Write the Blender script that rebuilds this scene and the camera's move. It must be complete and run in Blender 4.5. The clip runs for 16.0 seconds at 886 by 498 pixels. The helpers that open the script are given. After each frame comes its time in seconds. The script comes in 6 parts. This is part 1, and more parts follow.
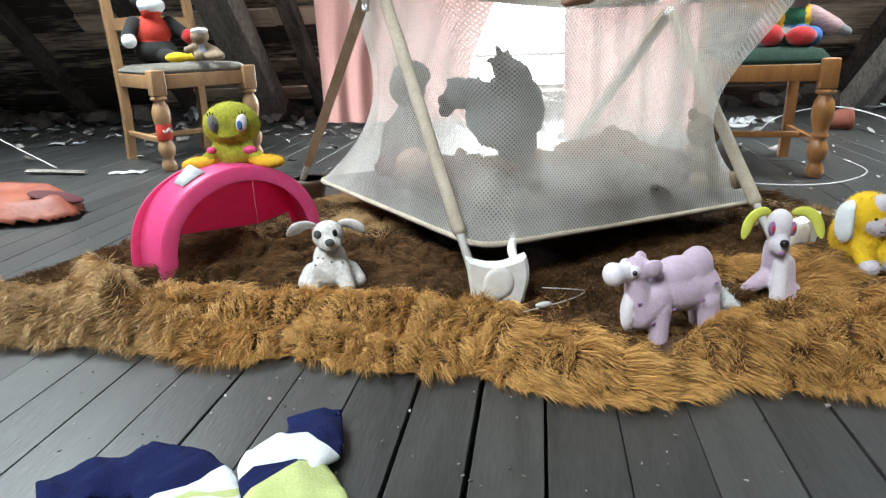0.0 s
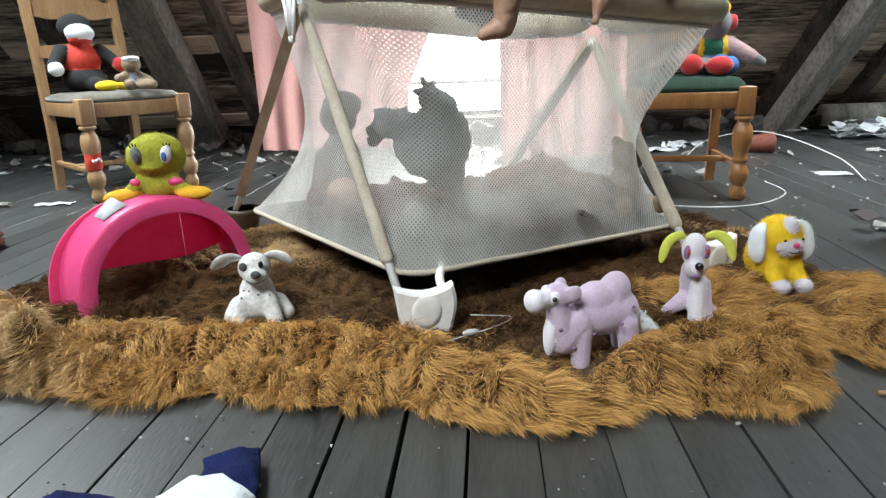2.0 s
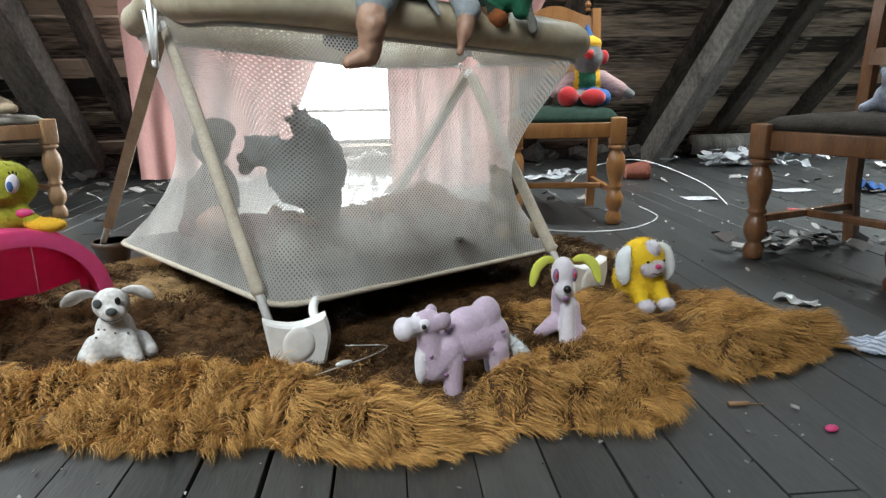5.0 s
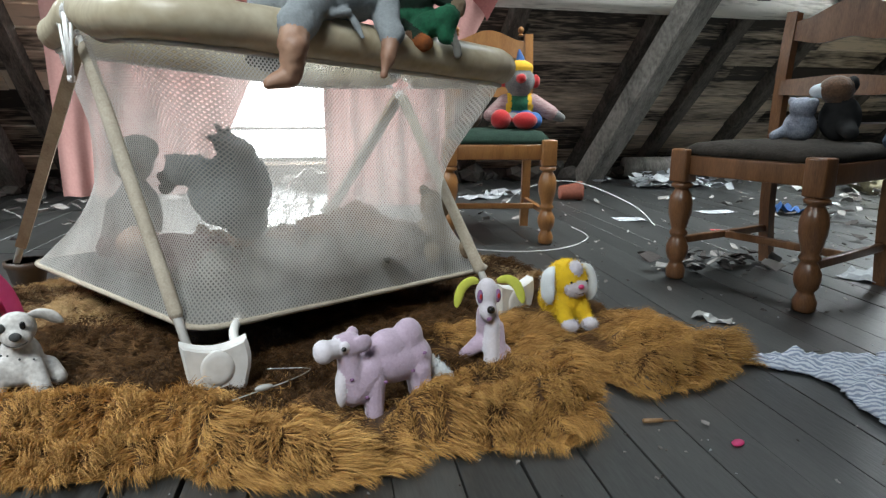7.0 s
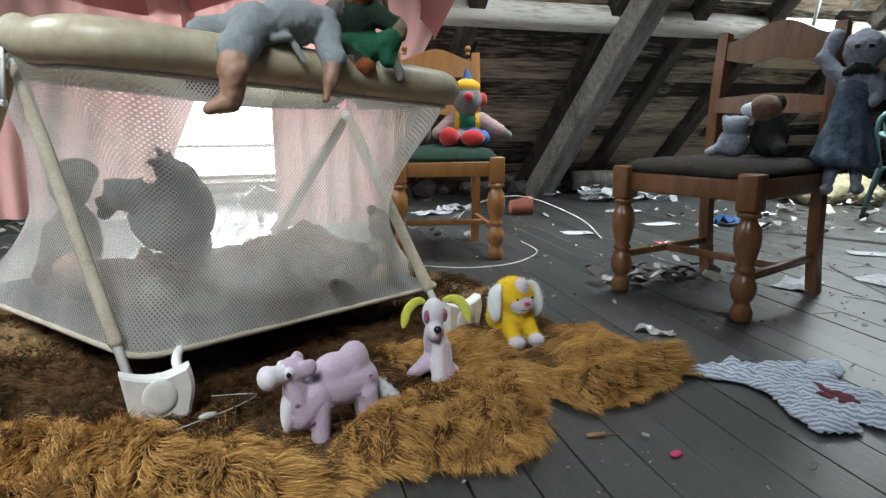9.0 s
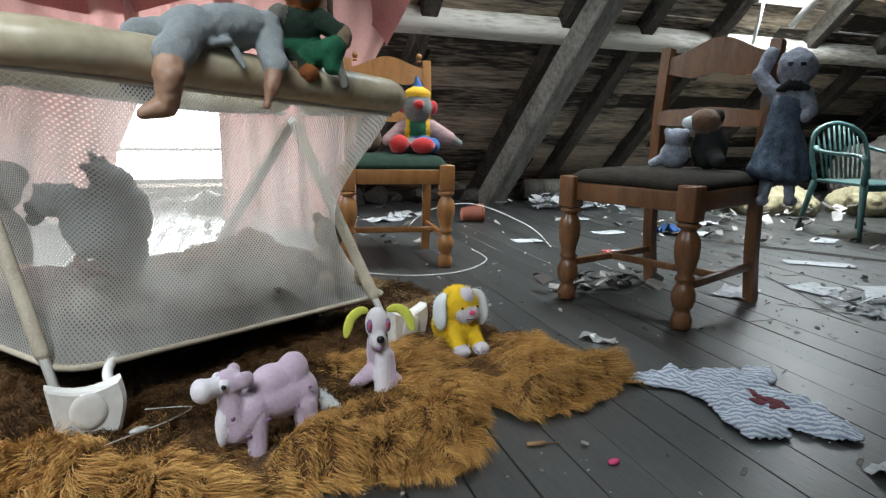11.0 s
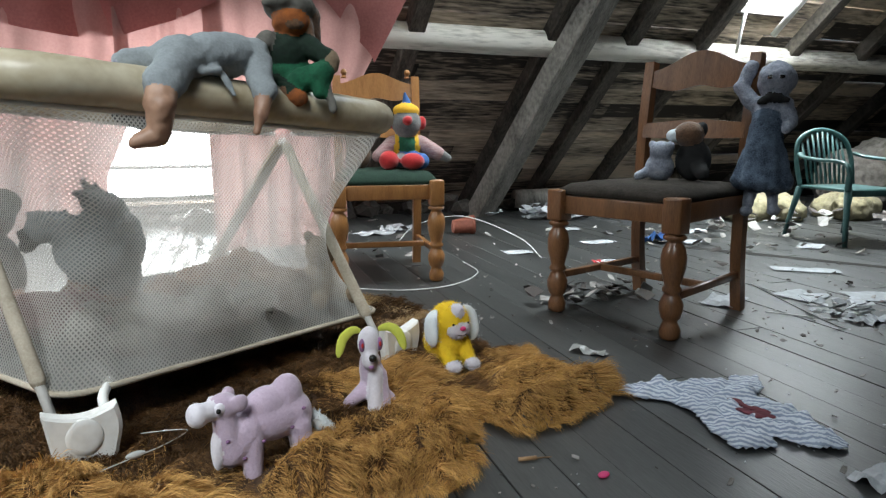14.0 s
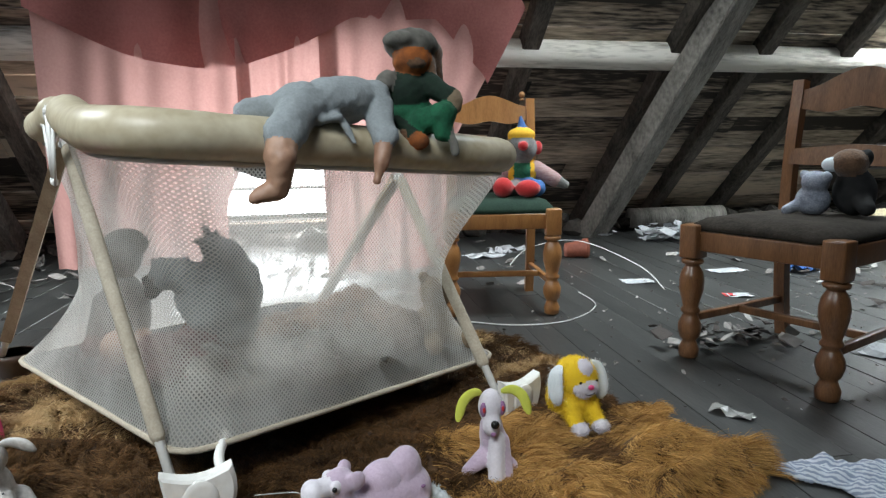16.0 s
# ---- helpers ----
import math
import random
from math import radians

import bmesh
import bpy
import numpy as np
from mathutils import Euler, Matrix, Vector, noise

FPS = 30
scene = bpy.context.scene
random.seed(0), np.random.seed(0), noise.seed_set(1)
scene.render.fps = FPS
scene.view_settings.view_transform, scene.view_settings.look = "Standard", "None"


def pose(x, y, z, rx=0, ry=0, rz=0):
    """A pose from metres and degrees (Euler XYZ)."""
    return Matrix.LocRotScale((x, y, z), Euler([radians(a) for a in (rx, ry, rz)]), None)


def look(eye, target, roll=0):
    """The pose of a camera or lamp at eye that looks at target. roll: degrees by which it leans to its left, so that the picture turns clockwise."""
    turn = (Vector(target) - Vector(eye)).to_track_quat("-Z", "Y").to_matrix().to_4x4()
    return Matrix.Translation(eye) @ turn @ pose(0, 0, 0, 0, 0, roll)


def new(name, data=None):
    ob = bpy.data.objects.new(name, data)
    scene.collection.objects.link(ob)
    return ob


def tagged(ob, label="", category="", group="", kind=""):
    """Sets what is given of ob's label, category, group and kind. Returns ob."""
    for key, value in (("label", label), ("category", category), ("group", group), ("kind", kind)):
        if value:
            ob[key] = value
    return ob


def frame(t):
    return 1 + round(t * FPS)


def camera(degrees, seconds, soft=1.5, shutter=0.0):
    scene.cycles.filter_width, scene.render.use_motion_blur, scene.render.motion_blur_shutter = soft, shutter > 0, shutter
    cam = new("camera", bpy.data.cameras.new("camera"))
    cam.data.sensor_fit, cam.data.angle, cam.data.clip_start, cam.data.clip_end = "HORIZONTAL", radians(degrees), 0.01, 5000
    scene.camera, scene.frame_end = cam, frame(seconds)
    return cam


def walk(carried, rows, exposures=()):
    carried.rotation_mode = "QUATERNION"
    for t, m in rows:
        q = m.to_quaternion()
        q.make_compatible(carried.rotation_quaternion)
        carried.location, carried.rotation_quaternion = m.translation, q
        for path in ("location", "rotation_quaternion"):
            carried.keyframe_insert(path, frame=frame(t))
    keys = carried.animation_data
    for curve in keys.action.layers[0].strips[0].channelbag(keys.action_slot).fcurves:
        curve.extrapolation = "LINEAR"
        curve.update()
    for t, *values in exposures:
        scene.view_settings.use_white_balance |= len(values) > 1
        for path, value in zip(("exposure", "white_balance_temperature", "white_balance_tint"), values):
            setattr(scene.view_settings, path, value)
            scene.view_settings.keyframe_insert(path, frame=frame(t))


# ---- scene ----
cam = camera(68.5, 16.0, 1.3)
PATH = [
    (0, (0.169, 0.121, 0.541), (0.049, 2.018, -0.081), -2.0),
    (0.5, (0.182, 0.121, 0.548), (0.097, 2.025, -0.059), -2.0),
    (1, (0.192, 0.12, 0.552), (0.14, 2.033, -0.03), -2.1),
    (1.5, (0.208, 0.118, 0.552), (0.194, 2.037, -0.013), -2.0),
    (2, (0.219, 0.12, 0.552), (0.249, 2.04, -0.006), -1.9),
    (2.5, (0.23, 0.119, 0.552), (0.304, 2.041, 0.003), -1.5),
    (3, (0.242, 0.121, 0.548), (0.376, 2.043, 0.01), -1.0),
    (3.5, (0.246, 0.125, 0.545), (0.436, 2.044, 0.015), -0.4),
    (4, (0.258, 0.126, 0.545), (0.499, 2.044, 0.033), -0.5),
    (6.5, (0.312, 0.119, 0.553), (0.756, 2.017, 0.107), -0.3),
    (7, (0.322, 0.115, 0.554), (0.815, 2.006, 0.125), 0.2),
    (7.5, (0.331, 0.113, 0.561), (0.863, 1.996, 0.149), -0.1),
    (8, (0.332, 0.108, 0.567), (0.895, 1.985, 0.169), 0.1),
    (8.5, (0.336, 0.103, 0.569), (0.929, 1.973, 0.18), 0.2),
    (9, (0.341, 0.099, 0.573), (0.964, 1.959, 0.183), -0.1),
    (11.5, (0.371, 0.093, 0.583), (1.153, 1.897, 0.218), 0.9),
    (12, (0.374, 0.085, 0.59), (1.177, 1.88, 0.229), 0.7),
    (12.5, (0.375, 0.078, 0.594), (1.182, 1.872, 0.235), 0.9),
    (13, (0.371, 0.078, 0.597), (1.177, 1.874, 0.243), 1.0),
    (13.5, (0.368, 0.077, 0.603), (1.164, 1.878, 0.256), 0.4),
    (14, (0.365, 0.074, 0.604), (1.139, 1.887, 0.26), -0.1),
    (14.5, (0.362, 0.08, 0.61), (1.097, 1.909, 0.271), 0.0),
    (15, (0.358, 0.106, 0.616), (0.985, 1.977, 0.29), 0.6),
    (15.5, (0.361, 0.156, 0.638), (0.888, 2.061, 0.33), -0.3),
    (16, (0.362, 0.209, 0.677), (0.842, 2.124, 0.359), -0.8),
]
walk(cam, [(t, look(eye, target, roll)) for t, eye, target, roll in PATH], [(0, 0.36), (4, 0.08), (7, -0.14), (16, -0.16)])

# ---------------------------------------------------------------- light
world = bpy.data.worlds.new("sky")
scene.world = world
world.use_nodes = True
wn = world.node_tree.nodes
sky = wn.new("ShaderNodeTexSky")
sky.sky_type, sky.sun_disc, sky.sun_elevation, sky.sun_rotation = "NISHITA", False, radians(40), radians(150)
world.node_tree.links.new(sky.outputs[0], wn["Background"].inputs[0])
wn["Background"].inputs[1].default_value = 0.12


def sun_lamp(direction_from, strength):
    data = bpy.data.lights.new("sun", "SUN")
    data.energy, data.angle, data.color = strength, radians(12), (1.0, 0.96, 0.9)
    ob = new("sun", data)
    ob.matrix_world = look(direction_from, (0, 0, 0))


def window_light(name, eye, target, w, h, energy, spread=180, colour=(0.86, 0.96, 1.0)):
    data = bpy.data.lights.new(name, "AREA")
    data.shape, data.size, data.size_y, data.energy, data.color = "RECTANGLE", w, h, energy, colour
    data.spread = radians(spread)
    ob = new(name, data)
    ob.matrix_world = look(eye, target)


sun_lamp((-4, -7, 9), 1.0)

# ---------------------------------------------------------------- materials


def mat(name, col, col2=None, rough=0.7, metal=0.0, scale=8.0, fine=60.0, bump=0.15, stretch=(1, 1, 1), island=0.0, objrand=0.0,
        blend=(0.35, 0.65), sheen=0.0, spec=0.5, translucent=0.0, bdist=0.01, detail=4.0):
    """A procedural surface: two colours mixed by coarse and fine noise, with relief."""
    m = bpy.data.materials.new(name)
    m.use_nodes = True
    nt = m.node_tree
    n, l = nt.nodes, nt.links
    bs = n["Principled BSDF"]
    bs.inputs["Roughness"].default_value = rough
    bs.inputs["Metallic"].default_value = metal
    bs.inputs["Specular IOR Level"].default_value = spec
    if sheen:
        bs.inputs["Sheen Weight"].default_value = sheen
        bs.inputs["Sheen Roughness"].default_value = 0.5
    col2 = col2 or tuple(c * 0.72 for c in col)
    tc = n.new("ShaderNodeTexCoord")
    mp = n.new("ShaderNodeMapping")
    mp.inputs["Scale"].default_value = stretch
    l.new(tc.outputs["Object"], mp.inputs[0])
    if objrand:
        oi = n.new("ShaderNodeObjectInfo")
        vm = n.new("ShaderNodeVectorMath")
        vm.operation = "MULTIPLY_ADD"
        l.new(oi.outputs["Random"], vm.inputs[0])
        vm.inputs[1].default_value = (37.0, 19.0, 11.0)
        l.new(mp.outputs[0], vm.inputs[2])
        vec = vm.outputs[0]
    else:
        vec = mp.outputs[0]
    a = n.new("ShaderNodeTexNoise")
    a.inputs["Scale"].default_value = scale
    a.inputs["Detail"].default_value = detail
    a.inputs["Roughness"].default_value = 0.65
    b = n.new("ShaderNodeTexNoise")
    b.inputs["Scale"].default_value = fine
    b.inputs["Detail"].default_value = 3.0
    l.new(vec, a.inputs[0]), l.new(vec, b.inputs[0])
    mx = n.new("ShaderNodeMath")
    mx.operation = "MULTIPLY_ADD"
    l.new(b.outputs[0], mx.inputs[0])
    mx.inputs[1].default_value = 0.4
    ad = n.new("ShaderNodeMath")
    ad.operation = "MULTIPLY_ADD"
    l.new(a.outputs[0], ad.inputs[0])
    ad.inputs[1].default_value = 0.6
    ad.inputs[2].default_value = 0.0
    l.new(ad.outputs[0], mx.inputs[2])
    fac = mx.outputs[0]
    for amount, kind in ((island, "island"), (objrand, "object")):
        if amount:
            src = n.new("ShaderNodeNewGeometry").outputs["Random Per Island"] if kind == "island" else oi.outputs["Random"]
            sb = n.new("ShaderNodeMath")
            sb.operation = "MULTIPLY_ADD"
            l.new(src, sb.inputs[0])
            sb.inputs[1].default_value = amount
            of = n.new("ShaderNodeMath")
            of.operation = "ADD"
            of.inputs[1].default_value = -amount / 2
            l.new(fac, of.inputs[0])
            l.new(of.outputs[0], sb.inputs[2])
            fac = sb.outputs[0]
    rp = n.new("ShaderNodeValToRGB")
    rp.color_ramp.elements[0].position, rp.color_ramp.elements[1].position = blend
    rp.color_ramp.elements[0].color = (*col2, 1)
    rp.color_ramp.elements[1].color = (*col, 1)
    l.new(fac, rp.inputs[0])
    l.new(rp.outputs[0], bs.inputs["Base Color"])
    if bump:
        bp = n.new("ShaderNodeBump")
        bp.inputs["Strength"].default_value = bump
        bp.inputs["Distance"].default_value = bdist
        l.new(mx.outputs[0], bp.inputs["Height"])
        l.new(bp.outputs[0], bs.inputs["Normal"])
    if translucent:
        tr = n.new("ShaderNodeBsdfTranslucent")
        l.new(rp.outputs[0], tr.inputs[0])
        ms = n.new("ShaderNodeMixShader")
        ms.inputs[0].default_value = translucent
        l.new(bs.outputs[0], ms.inputs[1])
        l.new(tr.outputs[0], ms.inputs[2])
        l.new(ms.outputs[0], n["Material Output"].inputs[0])
    return m


def glow(name, col, strength):
    m = bpy.data.materials.new(name)
    m.use_nodes = True
    n = m.node_tree.nodes
    e = n.new("ShaderNodeEmission")
    e.inputs[0].default_value, e.inputs[1].default_value = (*col, 1), strength
    m.node_tree.links.new(e.outputs[0], n["Material Output"].inputs[0])
    return m


def net_material():
    """Fine dusty netting: threads in a diagonal lattice with see-through holes."""
    m = bpy.data.materials.new("dusty_netting")
    m.use_nodes = True
    nt = m.node_tree
    n, l = nt.nodes, nt.links
    bs = n["Principled BSDF"]
    bs.inputs["Roughness"].default_value = 0.9
    uv = n.new("ShaderNodeTexCoord")
    sep = n.new("ShaderNodeSeparateXYZ")
    l.new(uv.outputs["UV"], sep.inputs[0])

    def math(op, a, b=None, c=None):
        q = n.new("ShaderNodeMath")
        q.operation = op
        for i, v in enumerate((a, b, c)):
            if v is None:
                continue
            if isinstance(v, (int, float)):
                q.inputs[i].default_value = v
            else:
                l.new(v, q.inputs[i])
        return q.outputs[0]
    # lattice 6 mm, turned by 45 degrees, UV in metres
    p = math("ADD", sep.outputs[0], sep.outputs[1])
    q = math("SUBTRACT", sep.outputs[0], sep.outputs[1])
    waves = [math("SINE", math("MULTIPLY", v, 2 * 3.14159 / 0.0098)) for v in (p, q)]
    thread = math("MULTIPLY_ADD", math("MAXIMUM", waves[0], waves[1]), 0.30, -0.12)
    dust = n.new("ShaderNodeTexNoise")
    dust.inputs["Scale"].default_value = 5.0
    dust.inputs["Detail"].default_value = 5.0
    tcm = n.new("ShaderNodeMapping")
    l.new(uv.outputs["Object"], tcm.inputs[0])
    l.new(tcm.outputs[0], dust.inputs[0])
    cover = math("MULTIPLY_ADD", dust.outputs[0], 0.30, NET_COVER)
    cover = math("ADD", cover, thread)
    # cover rises steadily towards the hem over the lowest 0.30 m
    cover = math("ADD", cover, math("MULTIPLY", math("SUBTRACT", 0.30, math("MINIMUM", sep.outputs[1], 0.30)), 0.72))
    cl = n.new("ShaderNodeClamp")
    l.new(cover, cl.inputs[0])
    cl.inputs[1].default_value, cl.inputs[2].default_value = 0.08, 0.95
    rp = n.new("ShaderNodeValToRGB")
    rp.color_ramp.elements[0].color = (0.63, 0.60, 0.55, 1)
    rp.color_ramp.elements[1].color = (0.83, 0.81, 0.765, 1)
    rp.color_ramp.elements[0].position, rp.color_ramp.elements[1].position = 0.3, 0.7
    l.new(dust.outputs[0], rp.inputs[0])
    l.new(rp.outputs[0], bs.inputs["Base Color"])
    tr = n.new("ShaderNodeBsdfTranslucent")
    l.new(rp.outputs[0], tr.inputs[0])
    m1 = n.new("ShaderNodeMixShader")
    m1.inputs[0].default_value = 0.68
    l.new(bs.outputs[0], m1.inputs[1]), l.new(tr.outputs[0], m1.inputs[2])
    ho = n.new("ShaderNodeBsdfTransparent")
    m2 = n.new("ShaderNodeMixShader")
    l.new(cl.outputs[0], m2.inputs[0])
    l.new(ho.outputs[0], m2.inputs[1]), l.new(m1.outputs[0], m2.inputs[2])
    l.new(m2.outputs[0], n["Material Output"].inputs[0])
    return m


NET_COVER = 0.265
M_FLOOR = mat("grey_weathered_boards", (0.056, 0.057, 0.054), (0.015, 0.015, 0.0145), rough=0.40, scale=2.2, fine=38, stretch=(6, 0.8, 3), bump=0.35,
              objrand=0.14, blend=(0.30, 0.66), bdist=0.004, spec=0.75, detail=7.0)
M_GAP = mat("dark_gap_dirt", (0.03, 0.027, 0.023), rough=1.0)
M_ROOF = mat("sooty_roof_boards", (0.70, 0.565, 0.43), (0.036, 0.028, 0.022), rough=0.85, scale=2.6, fine=15, stretch=(0.55, 4, 4), island=0.34,
             blend=(0.42, 0.68), bump=0.5)
M_BEAM = mat("grey_old_beam", (0.33, 0.305, 0.27), (0.050, 0.044, 0.038), rough=0.85, scale=3, fine=30, stretch=(5, 1.2, 1.2), bump=0.5, blend=(0.3, 0.64))
M_RAFTER = mat("dark_brown_rafter", (0.17, 0.145, 0.12), (0.026, 0.021, 0.017), rough=0.85, scale=3, fine=30, stretch=(5, 1.2, 1.2), bump=0.5, blend=(0.38, 0.68))
M_PURLIN = mat("pale_barked_log", (0.68, 0.64, 0.57), (0.20, 0.175, 0.14), rough=0.8, scale=2.2, fine=16, stretch=(0.6, 4, 4), bump=0.5, blend=(0.34, 0.52))
M_STONE = mat("dusty_rubble", (0.10, 0.088, 0.076), (0.028, 0.024, 0.021), rough=0.95, scale=9, fine=50, bump=0.6, island=0.3)
M_PINE = mat("varnished_pine", (0.36, 0.165, 0.055), (0.22, 0.092, 0.028), rough=0.35, scale=4, fine=60, stretch=(6, 6, 0.8), bump=0.08, objrand=0.1)
M_OAK = mat("dull_light_wood", (0.39, 0.235, 0.115), (0.22, 0.12, 0.055), rough=0.45, scale=4, fine=60, stretch=(6, 6, 0.8), bump=0.1)
M_WALNUT = mat("dark_varnished_wood", (0.25, 0.115, 0.05), (0.11, 0.047, 0.02), rough=0.28, scale=4, fine=60, stretch=(6, 6, 0.8), bump=0.08)
M_GREENSEAT = mat("green_velvet", (0.030, 0.058, 0.040), (0.014, 0.026, 0.020), rough=0.95, scale=14, fine=120, bump=0.3, spec=0.2)
M_GREYSEAT = mat("stained_velour", (0.17, 0.15, 0.11), (0.06, 0.052, 0.04), rough=0.95, scale=16, fine=120, bump=0.4, sheen=0.4)
M_DARKSEAT = mat("dark_velour", (0.045, 0.037, 0.030), (0.018, 0.014, 0.011), rough=0.95, scale=16, fine=120, bump=0.4, spec=0.2)
M_CURTAIN = mat("pink_cotton", (0.36, 0.135, 0.122), (0.26, 0.09, 0.083), rough=0.95, scale=2, fine=90, bump=0.1, translucent=0.45)
M_SHEER = mat("thin_pink_cotton", (0.41, 0.225, 0.202), (0.33, 0.17, 0.152), rough=0.95, scale=2, fine=90, bump=0.1, translucent=0.5)
M_PAD = mat("yellowed_vinyl", (0.62, 0.56, 0.42), (0.42, 0.35, 0.23), rough=0.38, scale=5, fine=40, bump=0.08)
M_HEM = mat("dirty_cream_webbing", (0.46, 0.41, 0.33), (0.30, 0.26, 0.2), rough=0.9, scale=14, fine=200, bump=0.3)
M_WHITE = mat("white_plastic", (0.74, 0.74, 0.72), (0.55, 0.54, 0.51), rough=0.4, scale=12, fine=60, bump=0.03, blend=(0.25, 0.55))
M_METAL = mat("dull_steel", (0.45, 0.46, 0.46), (0.25, 0.24, 0.23), rough=0.4, metal=0.7, scale=12, bump=0.05)
M_STRIP = mat("bare_lath", (0.42, 0.33, 0.22), (0.26, 0.19, 0.12), rough=0.7, scale=5, fine=50, stretch=(5, 5, 0.7), bump=0.2)
M_PINKP = mat("pink_plastic", (0.88, 0.115, 0.33), (0.80, 0.085, 0.26), rough=0.38, scale=6, fine=60, bump=0.03, translucent=0.35)
M_FUR = mat("ginger_fur", (0.72, 0.43, 0.145), (0.26, 0.125, 0.035), rough=0.75, scale=5, fine=60, bump=0, island=0.45, blend=(0.25, 0.7), spec=0.25)
M_FURPALE = mat("faded_fur", (0.66, 0.475, 0.25), (0.32, 0.19, 0.08), rough=0.75, scale=5, fine=60, bump=0, island=0.45, blend=(0.25, 0.7), spec=0.25)
M_FURDARK = mat("brown_and_shaded_fur", (0.22, 0.115, 0.045), (0.026, 0.013, 0.006), rough=0.8, scale=4, fine=50, bump=0, island=0.4, blend=(0.3, 0.75), spec=0.2)
M_HIDE = mat("matted_backing", (0.13, 0.068, 0.026), (0.03, 0.015, 0.008), rough=1.0, scale=10, fine=80, bump=0.5)
M_LILAC = mat("lilac_plush", (0.50, 0.40, 0.50), (0.40, 0.31, 0.40), rough=0.95, scale=14, fine=220, bump=0.4, sheen=0.4)
M_LILACPALE = mat("pale_lilac_plush", (0.66, 0.63, 0.68), (0.55, 0.52, 0.57), rough=0.95, scale=18, fine=220, bump=0.3, sheen=0.3)
M_SHAG = mat("blue_grey_shaggy_plush", (0.27, 0.295, 0.30), (0.10, 0.11, 0.115), rough=0.95, scale=22, fine=160, bump=0.6, bdist=0.02)
M_POTBROWN = mat("dark_brown_pottery", (0.060, 0.034, 0.020), (0.03, 0.018, 0.012), rough=0.5, scale=10, bump=0.1)
M_PURPLE = mat("purple_felt", (0.30, 0.16, 0.30), (0.20, 0.10, 0.21), rough=0.95, scale=18, fine=200, bump=0.2)
M_DOGWHITE = mat("grubby_white_cotton", (0.64, 0.63, 0.61), (0.27, 0.255, 0.24), rough=0.85, scale=16, fine=120, bump=0.15, blend=(0.3, 0.6))
M_LIME = mat("lime_felt", (0.62, 0.66, 0.10), (0.5, 0.54, 0.08), rough=0.9, scale=18, bump=0.1)
M_YELLOW = mat("yellow_plush", (0.80, 0.56, 0.02), (0.66, 0.44, 0.02), rough=0.95, scale=16, fine=150, bump=0.3, island=0.12)
M_BIRD = mat("dirty_yellow_plush", (0.40, 0.40, 0.025), (0.20, 0.20, 0.02), rough=0.95, scale=13, fine=150, bump=0.4, island=0.3)
M_ORANGE = mat("orange_yellow_plush", (0.75, 0.45, 0.03), (0.6, 0.32, 0.02), rough=0.95, scale=16, fine=150, bump=0.3)
M_BLACK = mat("black_glossy_eye", (0.012, 0.012, 0.012), rough=0.15, bump=0)
M_DARKCLOTH = mat("black_cloth", (0.022, 0.021, 0.021), (0.01, 0.01, 0.01), rough=0.95, scale=14, bump=0.3)
M_NAVY = mat("navy_knit", (0.010, 0.016, 0.075), (0.006, 0.009, 0.042), rough=0.95, scale=20, fine=260, bump=0.5, spec=0.15)
M_WHITEKNIT = mat("white_knit", (0.70, 0.74, 0.76), (0.58, 0.62, 0.64), rough=0.95, scale=20, fine=260, bump=0.4)
M_GREENKNIT = mat("pale_green_knit", (0.50, 0.56, 0.24), (0.40, 0.46, 0.18), rough=0.95, scale=20, fine=260, bump=0.4)
M_RED = mat("red_plush", (0.52, 0.02, 0.02), (0.34, 0.012, 0.014), rough=0.95, scale=18, fine=180, bump=0.3, sheen=0.3)
M_REDCLOTH = mat("red_vest_cloth", (0.56, 0.05, 0.03), (0.40, 0.03, 0.02), rough=0.9, scale=14, bump=0.2)
M_GREY = mat("grey_plush", (0.19, 0.185, 0.175), (0.09, 0.088, 0.084), rough=0.95, scale=16, fine=160, bump=0.4, sheen=0.3)
M_DARKGREY = mat("dark_grey_plush", (0.085, 0.09, 0.09), (0.045, 0.048, 0.048), rough=0.95, scale=16, fine=160, bump=0.5)
M_ROMPER = mat("pale_blue_grey_cotton", (0.31, 0.345, 0.36), (0.22, 0.245, 0.26), rough=0.95, scale=9, fine=200, bump=0.3)
M_SKIN = mat("dirty_vinyl_skin", (0.46, 0.28, 0.19), (0.27, 0.14, 0.09), rough=0.5, scale=10, fine=60, bump=0.05)
M_BROWN = mat("brown_plush", (0.19, 0.10, 0.052), (0.075, 0.038, 0.02), rough=0.95, scale=16, fine=150, bump=0.4, sheen=0.3)
M_BEIGE = mat("beige_plush", (0.28, 0.21, 0.14), (0.17, 0.125, 0.08), rough=0.95, scale=16, fine=150, bump=0.4)
M_GREEN = mat("green_cloth", (0.008, 0.12, 0.055), (0.004, 0.055, 0.026), rough=0.9, scale=12, fine=120, bump=0.3)
M_DKGREEN = mat("dark_green_cloth", (0.008, 0.030, 0.016), (0.004, 0.012, 0.008), rough=0.9, scale=12, fine=120, bump=0.3)
M_RUST = mat("rust_orange_felt", (0.42, 0.12, 0.02), (0.14, 0.05, 0.02), rough=0.9, scale=14, bump=0.3)
M_HATGREY = mat("grey_hat_cloth", (0.19, 0.185, 0.165), (0.085, 0.08, 0.07), rough=0.95, scale=12, bump=0.3)
M_DENIM = mat("faded_denim", (0.15, 0.20, 0.27), (0.022, 0.032, 0.052), rough=0.95, scale=16, fine=220, bump=0.4)
